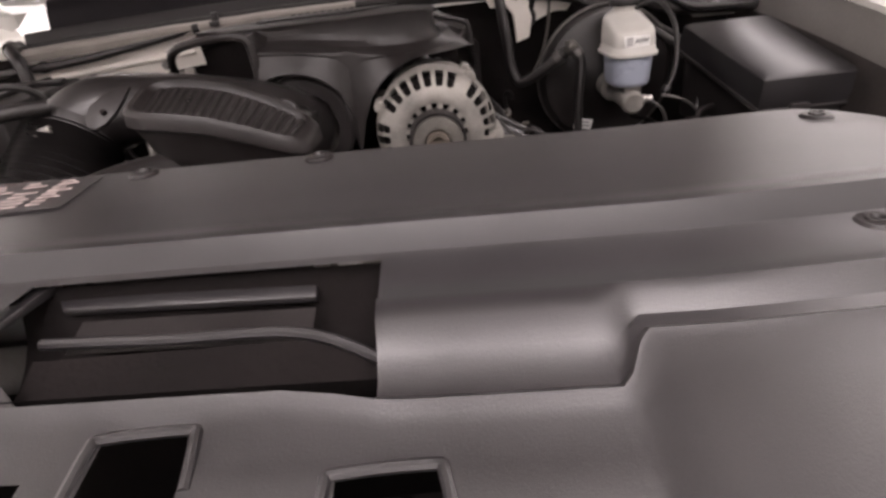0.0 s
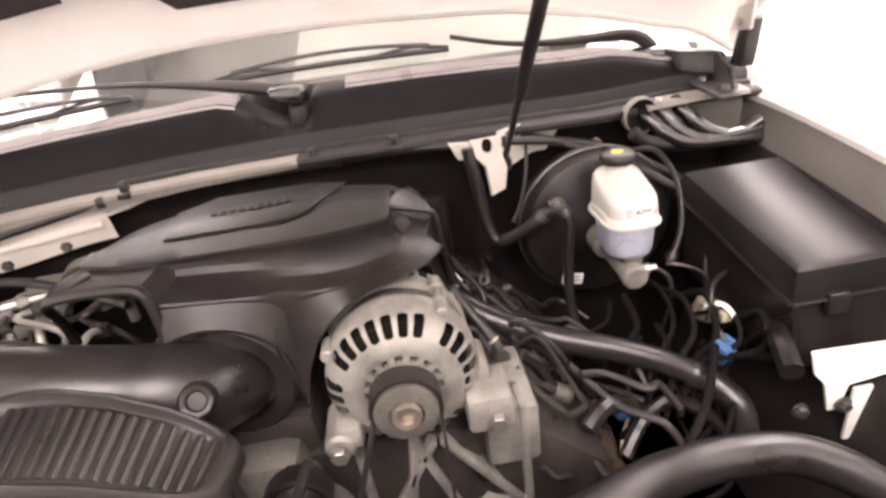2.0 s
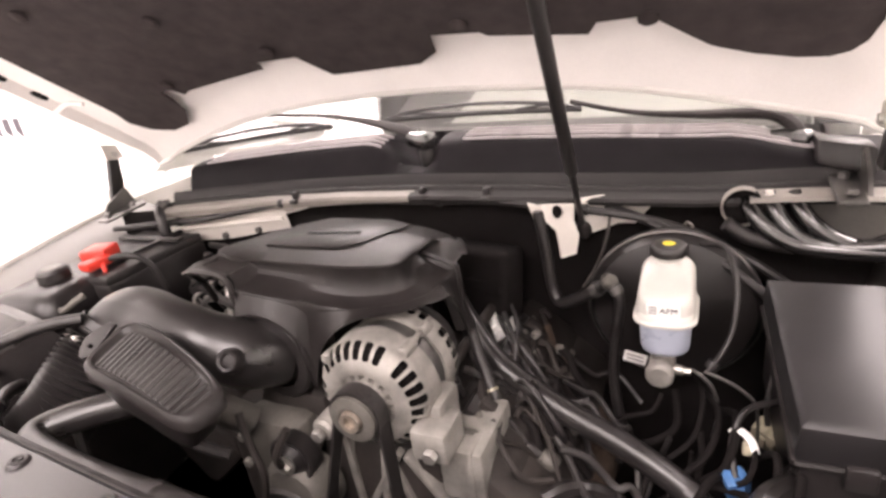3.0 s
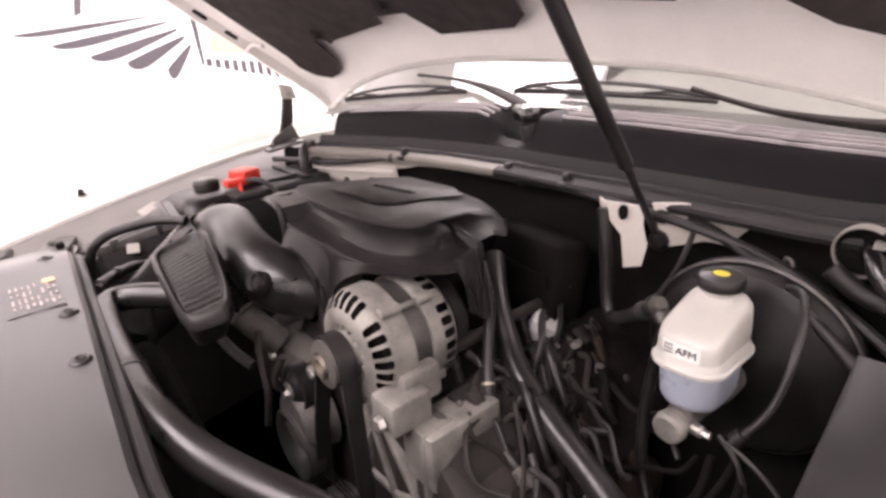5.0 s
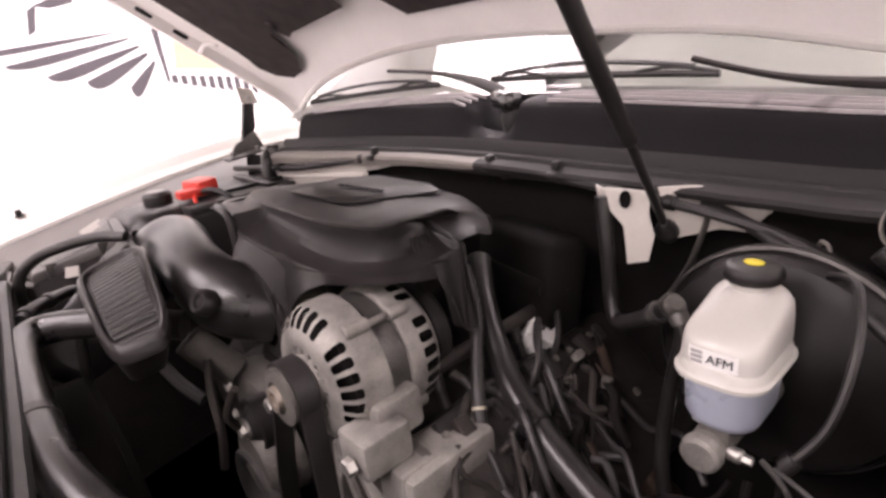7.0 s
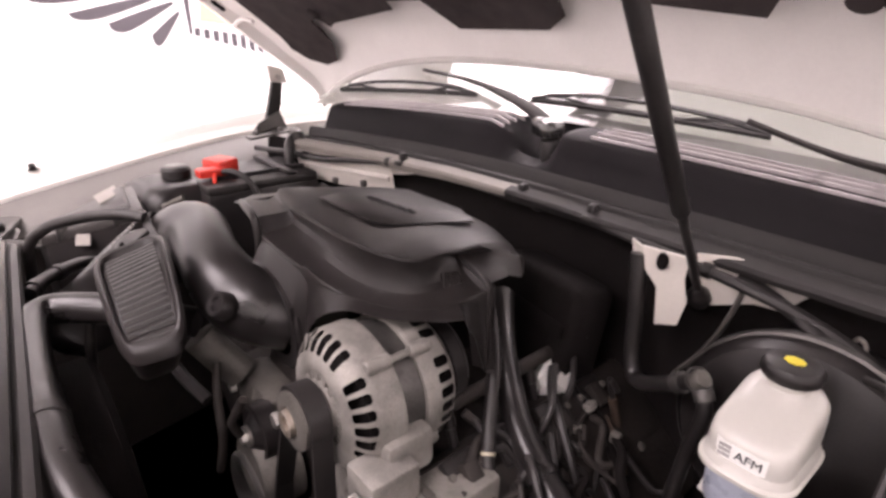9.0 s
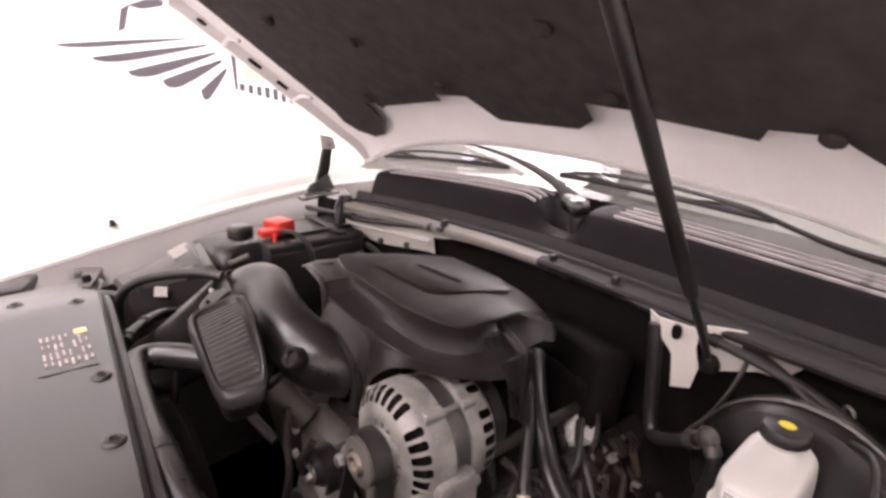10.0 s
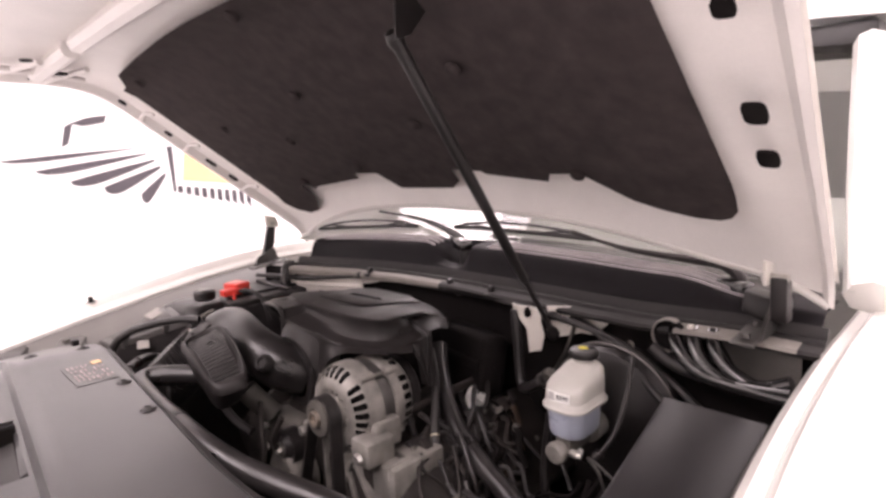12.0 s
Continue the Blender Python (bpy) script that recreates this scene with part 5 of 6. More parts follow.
part("vent_hose", tube(B(), [(-0.335, 0.605, 1.115), (-0.375, 0.572, 1.117), (-0.425, 0.53, 1.105), (-0.470, 0.49, 1.085), (-0.495, 0.462, 1.05), (-0.50, 0.455, 0.98)], 0.009, 10), M_RUBBER, af, "black curved vent hose")
for q in ((-0.606, 0.52), (-0.556, 0.605)):
    part("lid_clip", rbox(B(), (q[0], q[1], 1.042 + 0.3 * (q[1] - 0.571)), (0.012, 0.02, 0.03), 0.003), M_STEEL, af)

# ---- hoses ----
def hose(name, pts, r, label, material=None, seg=14, wave=0.0, n=6, cat="hose"):
    return solo(name, tube(B(), pts, r, seg, n, wave=wave), material or M_HOSE, label, cat, "hoses under the hood")


rh = thing("radiator_hose", (0.0, 0.43, 0.95), "thick black radiator hose behind the shield", "hose", "hoses under the hood")
RP = [(-0.12, 0.60, 1.03), (-0.165, 0.548, 1.042), (-0.208, 0.498, 1.049), (-0.236, 0.458, 1.048), (-0.212, 0.434, 1.047), (-0.14, 0.425, 1.046), (-0.06, 0.421, 1.045), (0.013, 0.420, 1.045), (0.10, 0.422, 1.040), (0.184, 0.438, 1.026), (0.25, 0.468, 1.010), (0.31, 0.504, 0.990), (0.365, 0.532, 0.966), (0.42, 0.545, 0.953), (0.48, 0.540, 0.945), (0.535, 0.512, 0.922), (0.565, 0.482, 0.882), (0.575, 0.465, 0.83)]
part("hose_wall", tube(B(), RP, 0.0200, 20, 8), M_HOSE, rh, "glossy black rubber")
part("clamp_band", tube(B(), [(0.004, 0.4200, 1.0452), (0.020, 0.4200, 1.0448)], 0.0212, 20, 1), M_RUBBER, rh)


def pipe(name, pts, r, label, wall, bands=(), material=None, seg=16, wave=0.0, n=6, cat="hose", band_mat=None, band_name="clamp_band", wide=1.3, half=0.006):
    """A hose or loom with its bands, clamps or tape wraps."""
    base = pts[len(pts) // 2]
    h = thing(name, base, label, cat, "hoses under the hood" if cat == "hose" else "wiring under the hood")
    part(wall, tube(B(), pts, r, seg, n, wave=wave), material or M_HOSE, h)
    line = smooth(pts, 12)
    for f in bands:
        k = min(int(f * (len(line) - 1)), len(line) - 2)
        a, d = line[k], (line[k + 1] - line[k]).normalized()
        part(band_name, lathe(B(), [(r * 0.9, -half), (r * wide, -half), (r * wide + 0.0006, 0.0), (r * wide, half), (r * 0.9, half)], a, d, 16), band_mat or M_STEEL, h)
    return h


pipe("overflow_pipe", [(-0.325, 0.442, 1.040), (-0.36, 0.460, 1.040), (-0.40, 0.485, 1.034), (-0.44, 0.520, 1.026), (-0.47, 0.55, 1.01)], 0.0095, "grey-black overflow pipe below the filter box", "hose_wall", (0.15, 0.5), M_PLASTIC, 12, 0, 5, "hose", M_PLASTIC, "collar", 1.25)
pipe("heater_hose", [(0.11, 0.93, 1.06), (0.143, 0.898, 1.035), (0.173, 0.876, 1.005), (0.203, 0.860, 0.975), (0.238, 0.842, 0.955), (0.280, 0.828, 0.936), (0.334, 0.812, 0.918), (0.40, 0.795, 0.900), (0.455, 0.778, 0.882), (0.499, 0.763, 0.862), (0.53, 0.738, 0.846), (0.544, 0.714, 0.826), (0.545, 0.70, 0.78)], 0.0175, "black heater hose across the engine", "hose_wall", (0.43, 0.76), None, 16, 0, 6, "hose", M_HOSE, "clamp_band", 1.1)
pipe("vacuum_hose", [(0.258, 1.005, 1.15), (0.268, 1.0, 1.08), (0.276, 0.995, 1.02), (0.292, 0.985, 0.998), (0.33, 0.968, 1.02), (0.368, 0.956, 1.05)], 0.0095, "black vacuum hose sagging towards the brake booster", "hose_wall", (0.93,))
pipe("booster_hose", [(0.380, 0.951, 1.054), (0.392, 0.944, 1.03), (0.386, 0.935, 0.97), (0.384, 0.925, 0.90), (0.395, 0.91, 0.84), (0.42, 0.89, 0.80)], 0.008, "grey hose hanging beside the brake reservoir", "hose_wall", (0.1,))
pipe("conduit", [(0.13, 0.885, 1.07), (0.178, 0.852, 1.032), (0.210, 0.816, 0.99), (0.236, 0.788, 0.955), (0.258, 0.770, 0.91), (0.272, 0.76, 0.86), (0.276, 0.75, 0.78)], 0.0075, "black corrugated wiring conduit beside the alternator", "sleeve", (0.5,), M_RUBBER, 12, 0.0014, 12, "conduit", M_TAN, "wire_tie", 1.15, 0.0018)
pipe("wiring_loom", [(-0.74, 0.955, 1.11), (-0.60, 0.985, 1.117), (-0.50, 1.0, 1.122), (-0.40, 1.018, 1.135), (-0.257, 1.036, 1.153), (-0.12, 1.052, 1.150), (0.024, 1.056, 1.148), (0.152, 1.054, 1.150), (0.25, 1.045, 1.146), (0.36, 1.045, 1.135), (0.45, 1.05, 1.115), (0.53, 1.05, 1.08), (0.60, 1.04, 1.04), (0.655, 1.035, 0.99), (0.685, 1.03, 0.90)], 0.007, "black taped wiring loom along the firewall", "sleeve", (0.1, 0.27, 0.45, 0.62, 0.78, 0.9), M_RUBBER, 8, 0, 6, "wiring", M_PLASTIC, "tape_wrap")
pipe("drain_hose", [(-0.60, 1.01, 1.155), (-0.605, 0.985, 1.15), (-0.585, 0.965, 1.12), (-0.58, 0.96, 1.02), (-0.575, 0.955, 0.92)], 0.011, "black rubber drain hose below the hinge", "hose_wall", (0.2,))
pipe("upper_cable", [(0.34, 1.07, 1.14), (0.42, 1.05, 1.12), (0.50, 1.02, 1.085), (0.56, 1.0, 1.05), (0.62, 0.985, 1.0), (0.665, 0.98, 0.93), (0.68, 0.98, 0.84)], 0.0075, "black cable bundle beside the booster", "sleeve", (0.3, 0.6), M_RUBBER, 10, 0, 6, "wiring", M_PLASTIC, "tape_wrap")
pipe("sensor_wire", [(0.50, 1.01, 1.10), (0.53, 0.965, 1.115), (0.545, 0.92, 1.08), (0.54, 0.89, 1.02), (0.515, 0.87, 0.975)], 0.004, "thin black wire round the reservoir", "sleeve", (0.95,), M_RUBBER, 8, 0, 6, "wiring", M_PLASTIC, "plug", 2.0)
for cx in (-0.257, 0.024, 0.152):
    yy = 1.036 if cx < -0.2 else 1.056
    solo("loom_clip", rbox(rbox(B(), (cx, yy + 0.002, 1.164), (0.012, 0.014, 0.020), 0.003), (cx, yy - 0.004, 1.155), (0.018, 0.02, 0.01), 0.003), M_PLASTIC, "small black clip holding the wiring loom", "clip", "clips along the firewall")

# ---- wipers ----
def wiper(name, piv, pts, blade, label):
    w = thing(name, piv, label, "wiper", "windshield wipers")
    part("arm", tube(B(), pts, lambda t: 0.0135 - 0.0085 * ease((t - 0.2) * 1.5), 10, 5, flat=0.8), M_ARM, w, "dusty black wiper arm")
    a, c, b = blade
    rub = part("blade", tube(B(), [on_glass(x, 0.052, 0.006) for x in span(a, b, 10)], 0.004, 6, 3, flat=1.5), M_RUBBER, w, "black rubber blade")
    part("bridge", tube(B(), [on_glass(x, 0.055, 0.012 + 0.016 * (1 - (2 * t - 1) ** 2)) for t, x in ((t, mix(a, b, t)) for t in span(0.08, 0.92, 10))], 0.004, 6, 3), M_PLASTIC, rub, "arched blade frame")
    for t0, t1 in ((0.0, 0.3), (0.7, 1.0)):
        part("claw", tube(B(), [on_glass(mix(a, b, mix(t0, t1, t)), 0.053, 0.009 + 0.008 * math.sin(math.pi * t)) for t in span(0, 1, 5)], 0.003, 6, 2), M_PLASTIC, rub)
    part("pivot_cap", lathe(B(), [(0, 0.022), (0.014, 0.020), (0.018, 0.012), (0.02, -0.02), (0.0, -0.02)], Vector(piv) - Vector((0, 0, 0.012)), (0, -0.35, 1), 14), M_RUBBER, w, "black pivot cap")
    part("arm_head", rbox(B(), Vector(piv) + Vector((-0.012, 0.0, 0.022)), (0.062, 0.036, 0.030), 0.009, turn("Z", -25)), M_GLOSS, w, "black arm head")
    return w


def on_glass(x, v, up=0.012):
    p = Vector(shield_pt(x, v))
    return p + Vector((0, -0.5, 0.86)) * up


wiper("windshield_wiper", (0.01, 1.135, 1.225), [(0.01, 1.135, 1.243), (-0.06, 1.175, 1.258), (-0.18, 1.228, 1.272), (-0.32, 1.262, 1.286), (-0.50, 1.280, 1.294)], (-0.72, -0.5, -0.29), "black windshield wiper parked on the glass")
wiper("windshield_wiper", (0.628, 1.180, 1.190), [(0.628, 1.180, 1.204), (0.622, 1.186, 1.228), (0.592, 1.196, 1.248), (0.545, 1.204, 1.250), (0.48, 1.206, 1.252), (0.40, 1.200, 1.260), (0.34, 1.198, 1.272), (0.275, 1.192, 1.290)], (-0.15, 0.1, 0.28), "black windshield wiper parked on the glass")


# ---- driver side of the engine ----
def connector(name, c, size, deg, material, label, ribs=0, tail=None, cat="connector"):
    """A plastic plug with ribs, a latch and a tail of wires."""
    th = thing(name, c, label, cat, "plugs and connectors on the engine")
    m = turn("Z", deg[2]) @ turn("Y", deg[1]) @ turn("X", deg[0])
    c = Vector(c)
    part("shell", rbox(B(), c, size, 0.003, m), material, th)
    part("collar", rbox(B(), c + m @ Vector((0, 0, -size[2] * 0.5)), (size[0] * 0.8, size[1] * 0.8, size[2] * 0.4), 0.003, m), M_PLASTIC, th, "black collar")
    part("latch", rbox(B(), c + m @ Vector((0, -size[1] * 0.55, 0)), (size[0] * 0.35, size[1] * 0.2, size[2] * 0.6), 0.0015, m), material, th)
    for k in range(ribs):
        part("rib", rbox(B(), c + m @ Vector((size[0] * (k + 0.5 - ribs / 2) / ribs, 0, size[2] * 0.48)), (size[0] * 0.5 / ribs, size[1] * 1.06, size[2] * 0.16), 0.001, m), material, th)
    if tail:
        part("wire", tube(B(), [c + m @ Vector((0, 0, size[2] * 0.4))] + [Vector(q) for q in tail], 0.0042, 8, 5), M_RUBBER, th, "black wires")
    return th


connector("injector_plug", (0.190, 0.950, 0.954), (0.042, 0.030, 0.042), (20, 25, 35), M_LABEL, "white ribbed plug on the fuel rail", 4, [(0.20, 0.97, 0.99), (0.21, 0.99, 1.02)])
connector("coil_plug", (0.215, 0.93, 0.925), (0.018, 0.016, 0.034), (10, 35, 20), M_STEEL, "grey plug beside the fuel rail", 0, [(0.225, 0.95, 0.97), (0.20, 0.98, 1.0)])
connector("coil_plug", (0.235, 0.87, 0.93), (0.02, 0.018, 0.026), (0, 30, 10), M_PLASTIC, "black plug on the valve cover", 0, [(0.24, 0.89, 0.97), (0.21, 0.93, 1.0)])
connector("sensor_plug", (0.551, 0.775, 0.880), (0.028, 0.022, 0.034), (15, -10, 25), M_BLUE, "blue plug beside the fuse box", 2, [(0.545, 0.80, 0.92), (0.56, 0.83, 0.95), (0.60, 0.86, 0.95)])
connector("sensor_plug", (0.436, 0.829, 0.752), (0.03, 0.02, 0.028), (0, 20, 0), M_BLUE, "small blue plug low beside the engine", 0, [(0.45, 0.85, 0.80), (0.47, 0.86, 0.86)])
connector("module_plug", (0.592, 0.895, 0.865), (0.034, 0.024, 0.042), (20, 15, -30), M_TAN, "dull tan plug under the fuse box", 3, [(0.59, 0.90, 0.92), (0.60, 0.92, 0.97)])

# spark plug boots with bright heat shields, and their leads
for k, (bx, by, bz) in enumerate(((0.284, 0.945, 0.87), (0.330, 0.845, 0.86), (0.284, 1.020, 0.872), (0.318, 0.765, 0.865))):
    th = thing("spark_plug_boot", (bx, by, bz - 0.03), ("bright metal heat shield over a black spark plug boot" if k == 0 else "dull metal heat shield over a black spark plug boot"), "spark plug boot", "boots along the cylinder head")
    ax = Vector((0.75, 0.1, -0.6))
    part("heat_shield", lathe(B(), [(0.009, 0.004), (0.0115, 0.006), (0.012, 0.016), (0.0135, 0.018), (0.0135, 0.030), (0.012, 0.032), (0.011, 0.031)], (bx - 0.015, by, bz + 0.012), ax, 16), M_BRIGHT if k == 0 else M_DIRTYALU, th, "bright metal sleeve" if k == 0 else "dull metal sleeve")
    part("boot", lathe(B(), [(0, -0.022), (0.006, -0.02), (0.0085, -0.004), (0.0095, 0.01), (0.0095, 0.03), (0, 0.03)], (bx - 0.015, by, bz + 0.012), ax, 14), M_RUBBER, th, "black rubber boot")
    part("lead", tube(B(), [(bx - 0.028, by, bz + 0.024), (bx - 0.05, by + 0.005, bz + 0.05), (bx - 0.075, by + 0.01, bz + 0.07), (bx - 0.09, by + 0.03, bz + 0.06)], 0.0042, 8, 6), M_RUBBER, th, "black ignition lead")

# ignition coils along the valve cover
for k in range(4):
    y0 = 0.76 + 0.075 * k
    th = thing("ignition_coil", (0.225, y0, 0.94), "small black ignition coil bolted to the valve cover", "ignition coil", "coils along the valve cover")
    part("coil_body", rbox(B(), (0.226, y0, 0.935), (0.045, 0.05, 0.028), 0.006, turn("Y", 38)), M_PLASTIC, th)
    part("core", rbox(B(), (0.238, y0, 0.942), (0.03, 0.02, 0.026), 0.003, turn("Y", 38)), M_ENGINE, th, "dull laminated core")
    for dy in (-0.022, 0.022):
        part("bolt", hexhead(B(), (0.232, y0 + dy, 0.946), (0.6, 0, 0.8), 0.005, 0.006), M_DIRTYALU, th)

# fuel rail, exhaust manifold, dipstick and rusty pipe
fr = thing("fuel_rail", (0.17, 0.88, 0.985), "dull steel fuel rail beside the intake manifold", "fuel rail")
part("rail", rod(B(), (0.178, 0.76, 0.99), (0.178, 1.0, 0.99), 0.009, 14, 0.003), M_ENGINE, fr)
for k in range(4):
    part("injector", lathe(B(), [(0, 0), (0.008, 0), (0.008, 0.016), (0.006, 0.018), (0.006, 0.04), (0, 0.04)], (0.180, 0.775 + 0.07 * k, 0.982), (0.35, 0, -0.93), 12), M_ENGINE if k % 2 else M_PLASTIC, fr)
ex = thing("exhaust_manifold", (0.36, 0.88, 0.74), "rusty cast exhaust manifold low beside the engine", "exhaust manifold")
part("log", tube(B(), [(0.355, 0.70, 0.775), (0.365, 0.80, 0.77), (0.365, 0.92, 0.765), (0.35, 1.0, 0.74), (0.33, 1.03, 0.66)], 0.027, 14, 5), M_RUST, ex)
for k in range(4):
    y0 = 0.735 + 0.075 * k
    part("runner", tube(B(), [(0.30, y0, 0.815), (0.335, y0 + 0.004, 0.805), (0.36, y0 + 0.014, 0.775)], 0.018, 12, 4), M_RUST, ex)
dp = thing("dipstick", (0.285, 1.0, 0.80), "thin rusty dipstick tube behind the engine", "dipstick")
part("tube", tube(B(), [(0.30, 0.99, 0.74), (0.288, 1.0, 0.82), (0.27, 1.0, 0.90), (0.262, 0.99, 0.95)], 0.006, 10, 5), M_RUST, dp, "orange rusted tube")
part("handle", tube(B(), [(0.262, 0.99, 0.95), (0.258, 0.985, 0.975), (0.266, 0.975, 0.985), (0.272, 0.982, 0.97)], 0.004, 8, 5), M_PLASTIC, dp, "black loop handle")


def bundle(name, runs, label, r=0.0045, cat="wiring", material=None):
    """A bunch of wires or pipes that run together."""
    th = thing(name, runs[0][0], label, cat, "wiring under the hood")
    for k, run in enumerate(runs):
        part("wire", tube(B(), run, r * (0.8 + 0.4 * ((k * 7) % 3) / 2), 8, 5), material or (M_RUBBER if k % 3 else M_ENGINE), th)
    return th


random.seed(4)
runs = []
for k in range(7):
    x0, y0 = 0.19 + 0.012 * k, 0.99 - 0.03 * k
    runs.append([(x0, y0, 1.0 - 0.01 * k), (x0 + 0.03, y0 - 0.03, 0.97 + random.uniform(-0.02, 0.02)), (x0 + 0.055 + random.uniform(0, 0.03), y0 - 0.05, 0.93), (x0 + 0.085, y0 - 0.06 + random.uniform(-0.04, 0.04), 0.88), (x0 + 0.12, y0 - 0.05, 0.82)])
for k in range(9):
    x0, y0 = 0.20 + 0.018 * (k % 5), 0.96 - 0.028 * k
    runs.append([(x0, y0, 0.975), (x0 + random.uniform(-0.02, 0.04), y0 - random.uniform(0.0, 0.05), 0.955), (x0 + random.uniform(0.02, 0.07), y0 - random.uniform(-0.03, 0.05), 0.92), (x0 + random.uniform(0.05, 0.10), y0 - random.uniform(-0.03, 0.06), 0.86), (x0 + 0.09, y0 - 0.05, 0.80)])
runs = [[(x, y, z - 0.028) for x, y, z in run] for run in runs]
for k in range(16):
    p = Vector((random.uniform(0.20, 0.36), random.uniform(0.72, 0.98), random.uniform(0.86, 0.915)))
    run = [p]
    for q in range(4):
        p = p + Vector((random.uniform(0.005, 0.045), random.uniform(-0.045, 0.012), random.uniform(-0.035, 0.008)))
        run.append(p)
    runs.append(run)
ew = bundle("engine_wiring", runs, "tangle of black and brown wires over the valve cover", 0.0042, "wiring")
for k in range(15):
    x0, y0 = random.uniform(0.19, 0.27), random.uniform(0.74, 1.0)
    run = []
    for q in range(5):
        run.append((x0, y0, 0.930 - 0.72 * (x0 - 0.255) + random.uniform(-0.006, 0.012)))
        x0, y0 = x0 + random.uniform(0.002, 0.032), y0 + random.uniform(-0.035, 0.02)
    part("branch", tube(B(), run, random.uniform(0.003, 0.0065), 8, 5), (M_ENGINE, M_DEEPBLACK, M_RUBBER, M_ENGINE, M_RUST)[k % 5 if k % 10 != 4 else 0], ew)
for k in range(12):
    p = Vector((random.uniform(0.21, 0.36), random.uniform(0.72, 0.97), random.uniform(0.87, 0.925)))
    part("taped_branch", tube(B(), [p, p + Vector((0.018, -0.012, -0.006)), p + Vector((0.03, -0.03, -0.022)), p + Vector((0.05, -0.035, -0.05))], 0.0065, 8, 4), M_RUST if k == 4 else M_DEEPBLACK, ew)
    part("wire_end", rbox(B(), p, (0.014, 0.011, 0.016), 0.003, turn("Y", 40 * (k % 3))), M_DIRTYALU if k % 3 == 0 else M_PLASTIC, ew)
runs = []
for k in range(6):
    x0 = 0.49 + 0.02 * k
    runs.append([(x0, 0.95 - 0.03 * k, 0.92 - 0.012 * k), (x0 + 0.02, 0.89 - 0.03 * k, 0.935 + random.uniform(-0.02, 0.02)), (x0 + 0.01, 0.82 - 0.02 * k, 0.90), (x0 - 0.04 + random.uniform(-0.02, 0.02), 0.78, 0.86), (x0 - 0.05, 0.75, 0.80)])
for k in range(9):
    p = Vector((random.uniform(0.44, 0.60), random.uniform(0.72, 0.95), random.uniform(0.80, 0.90)))
    run = [p]
    for q in range(4):
        p = p + Vector((random.uniform(-0.04, 0.005), random.uniform(-0.045, 0.0), random.uniform(-0.03, 0.004)))
        run.append(p)
    runs.append(run)
bundle("fuse_box_wiring", runs, "black wires gathered under the fuse box", 0.0045, "wiring", M_DEEPBLACK)
bundle("pale_wire", [[(0.436, 0.82, 0.74), (0.415, 0.79, 0.735), (0.40, 0.765, 0.71), (0.395, 0.75, 0.66)]], "thin pale wire hanging from a blue plug", 0.003, "wiring", M_TAN)
bundle("brake_line", [[(0.51, 0.868, 0.975), (0.535, 0.862, 0.97), (0.56, 0.86, 0.955), (0.575, 0.862, 0.93), (0.58, 0.87, 0.86)], [(0.495, 0.885, 0.965), (0.52, 0.88, 0.945), (0.53, 0.885, 0.90), (0.525, 0.90, 0.84)]], "thin dark steel brake lines from the master cylinder", 0.0028, "brake line", M_STEEL)
bundle("lower_hoses", [[(0.38, 0.70, 0.80), (0.42, 0.73, 0.83), (0.47, 0.75, 0.83), (0.52, 0.73, 0.80), (0.55, 0.70, 0.74)], [(0.33, 0.70, 0.86), (0.36, 0.72, 0.87), (0.40, 0.74, 0.85), (0.43, 0.76, 0.80)], [(0.56, 0.66, 0.93), (0.575, 0.70, 0.935), (0.60, 0.745, 0.92), (0.62, 0.80, 0.90)]], "black hoses low beside the engine", 0.012, "hose", M_HOSE)

# small clips added to give the glints among the wires
for q in ((0.250, 0.932, 0.925), (0.255, 0.951, 0.952), (0.278, 0.772, 0.885), (0.335, 0.931, 0.825), (0.295, 0.826, 0.87)):
    hc = thing("glint_clip", q, "small bright clip added for a glint among the wires", "clip", "clips on the engine")
    part("band", lathe(B(), [(0.0075, -0.003), (0.009, -0.003), (0.009, 0.003), (0.0075, 0.003), (0.0075, -0.003)], q, (0.5, 0.3, -0.8), 14), M_ALU, hc)
    part("ear", rbox(B(), Vector(q) + Vector((0.004, -0.008, 0.006)), (0.005, 0.008, 0.004), 0.001), M_ALU, hc)

# elbow joint of the vacuum hose, booster tag, hook and strap
el = thing("hose_elbow", (0.379, 0.951, 1.045), "smoky plastic elbow joining two hoses", "elbow")
part("joint", lathe(B(), [(0, -0.012), (0.008, -0.011), (0.011, -0.004), (0.011, 0.006), (0.008, 0.011), (0, 0.012)], (0.376, 0.953, 1.056), (0.5, -0.3, 0.6), 14), M_DIRTYALU, el, "smoky grey joint")
part("clip", lathe(B(), [(0.0135, -0.002), (0.015, -0.002), (0.015, 0.002), (0.0135, 0.002)], (0.376, 0.953, 1.056), (0.5, -0.3, 0.6), 14), M_STEEL, el)
tg = thing("booster_tag", (0.408, 0.984, 0.88), "small white paper tag on the brake booster", "tag")
part("paper", rbox(B(), (0.408, 0.986, 0.905), (0.036, 0.0016, 0.02), 0.0005, turn("Y", 12)), M_LABEL, tg)
part("bars", rbox(rbox(B(), (0.408, 0.9848, 0.909), (0.026, 0.001, 0.003), 0, turn("Y", 12)), (0.408, 0.9848, 0.902), (0.026, 0.001, 0.003), 0, turn("Y", 12)), M_GREYINK, tg)
hk = thing("wire_hook", (0.476, 1.07, 1.09), "small pale wire hook on the firewall", "hook")
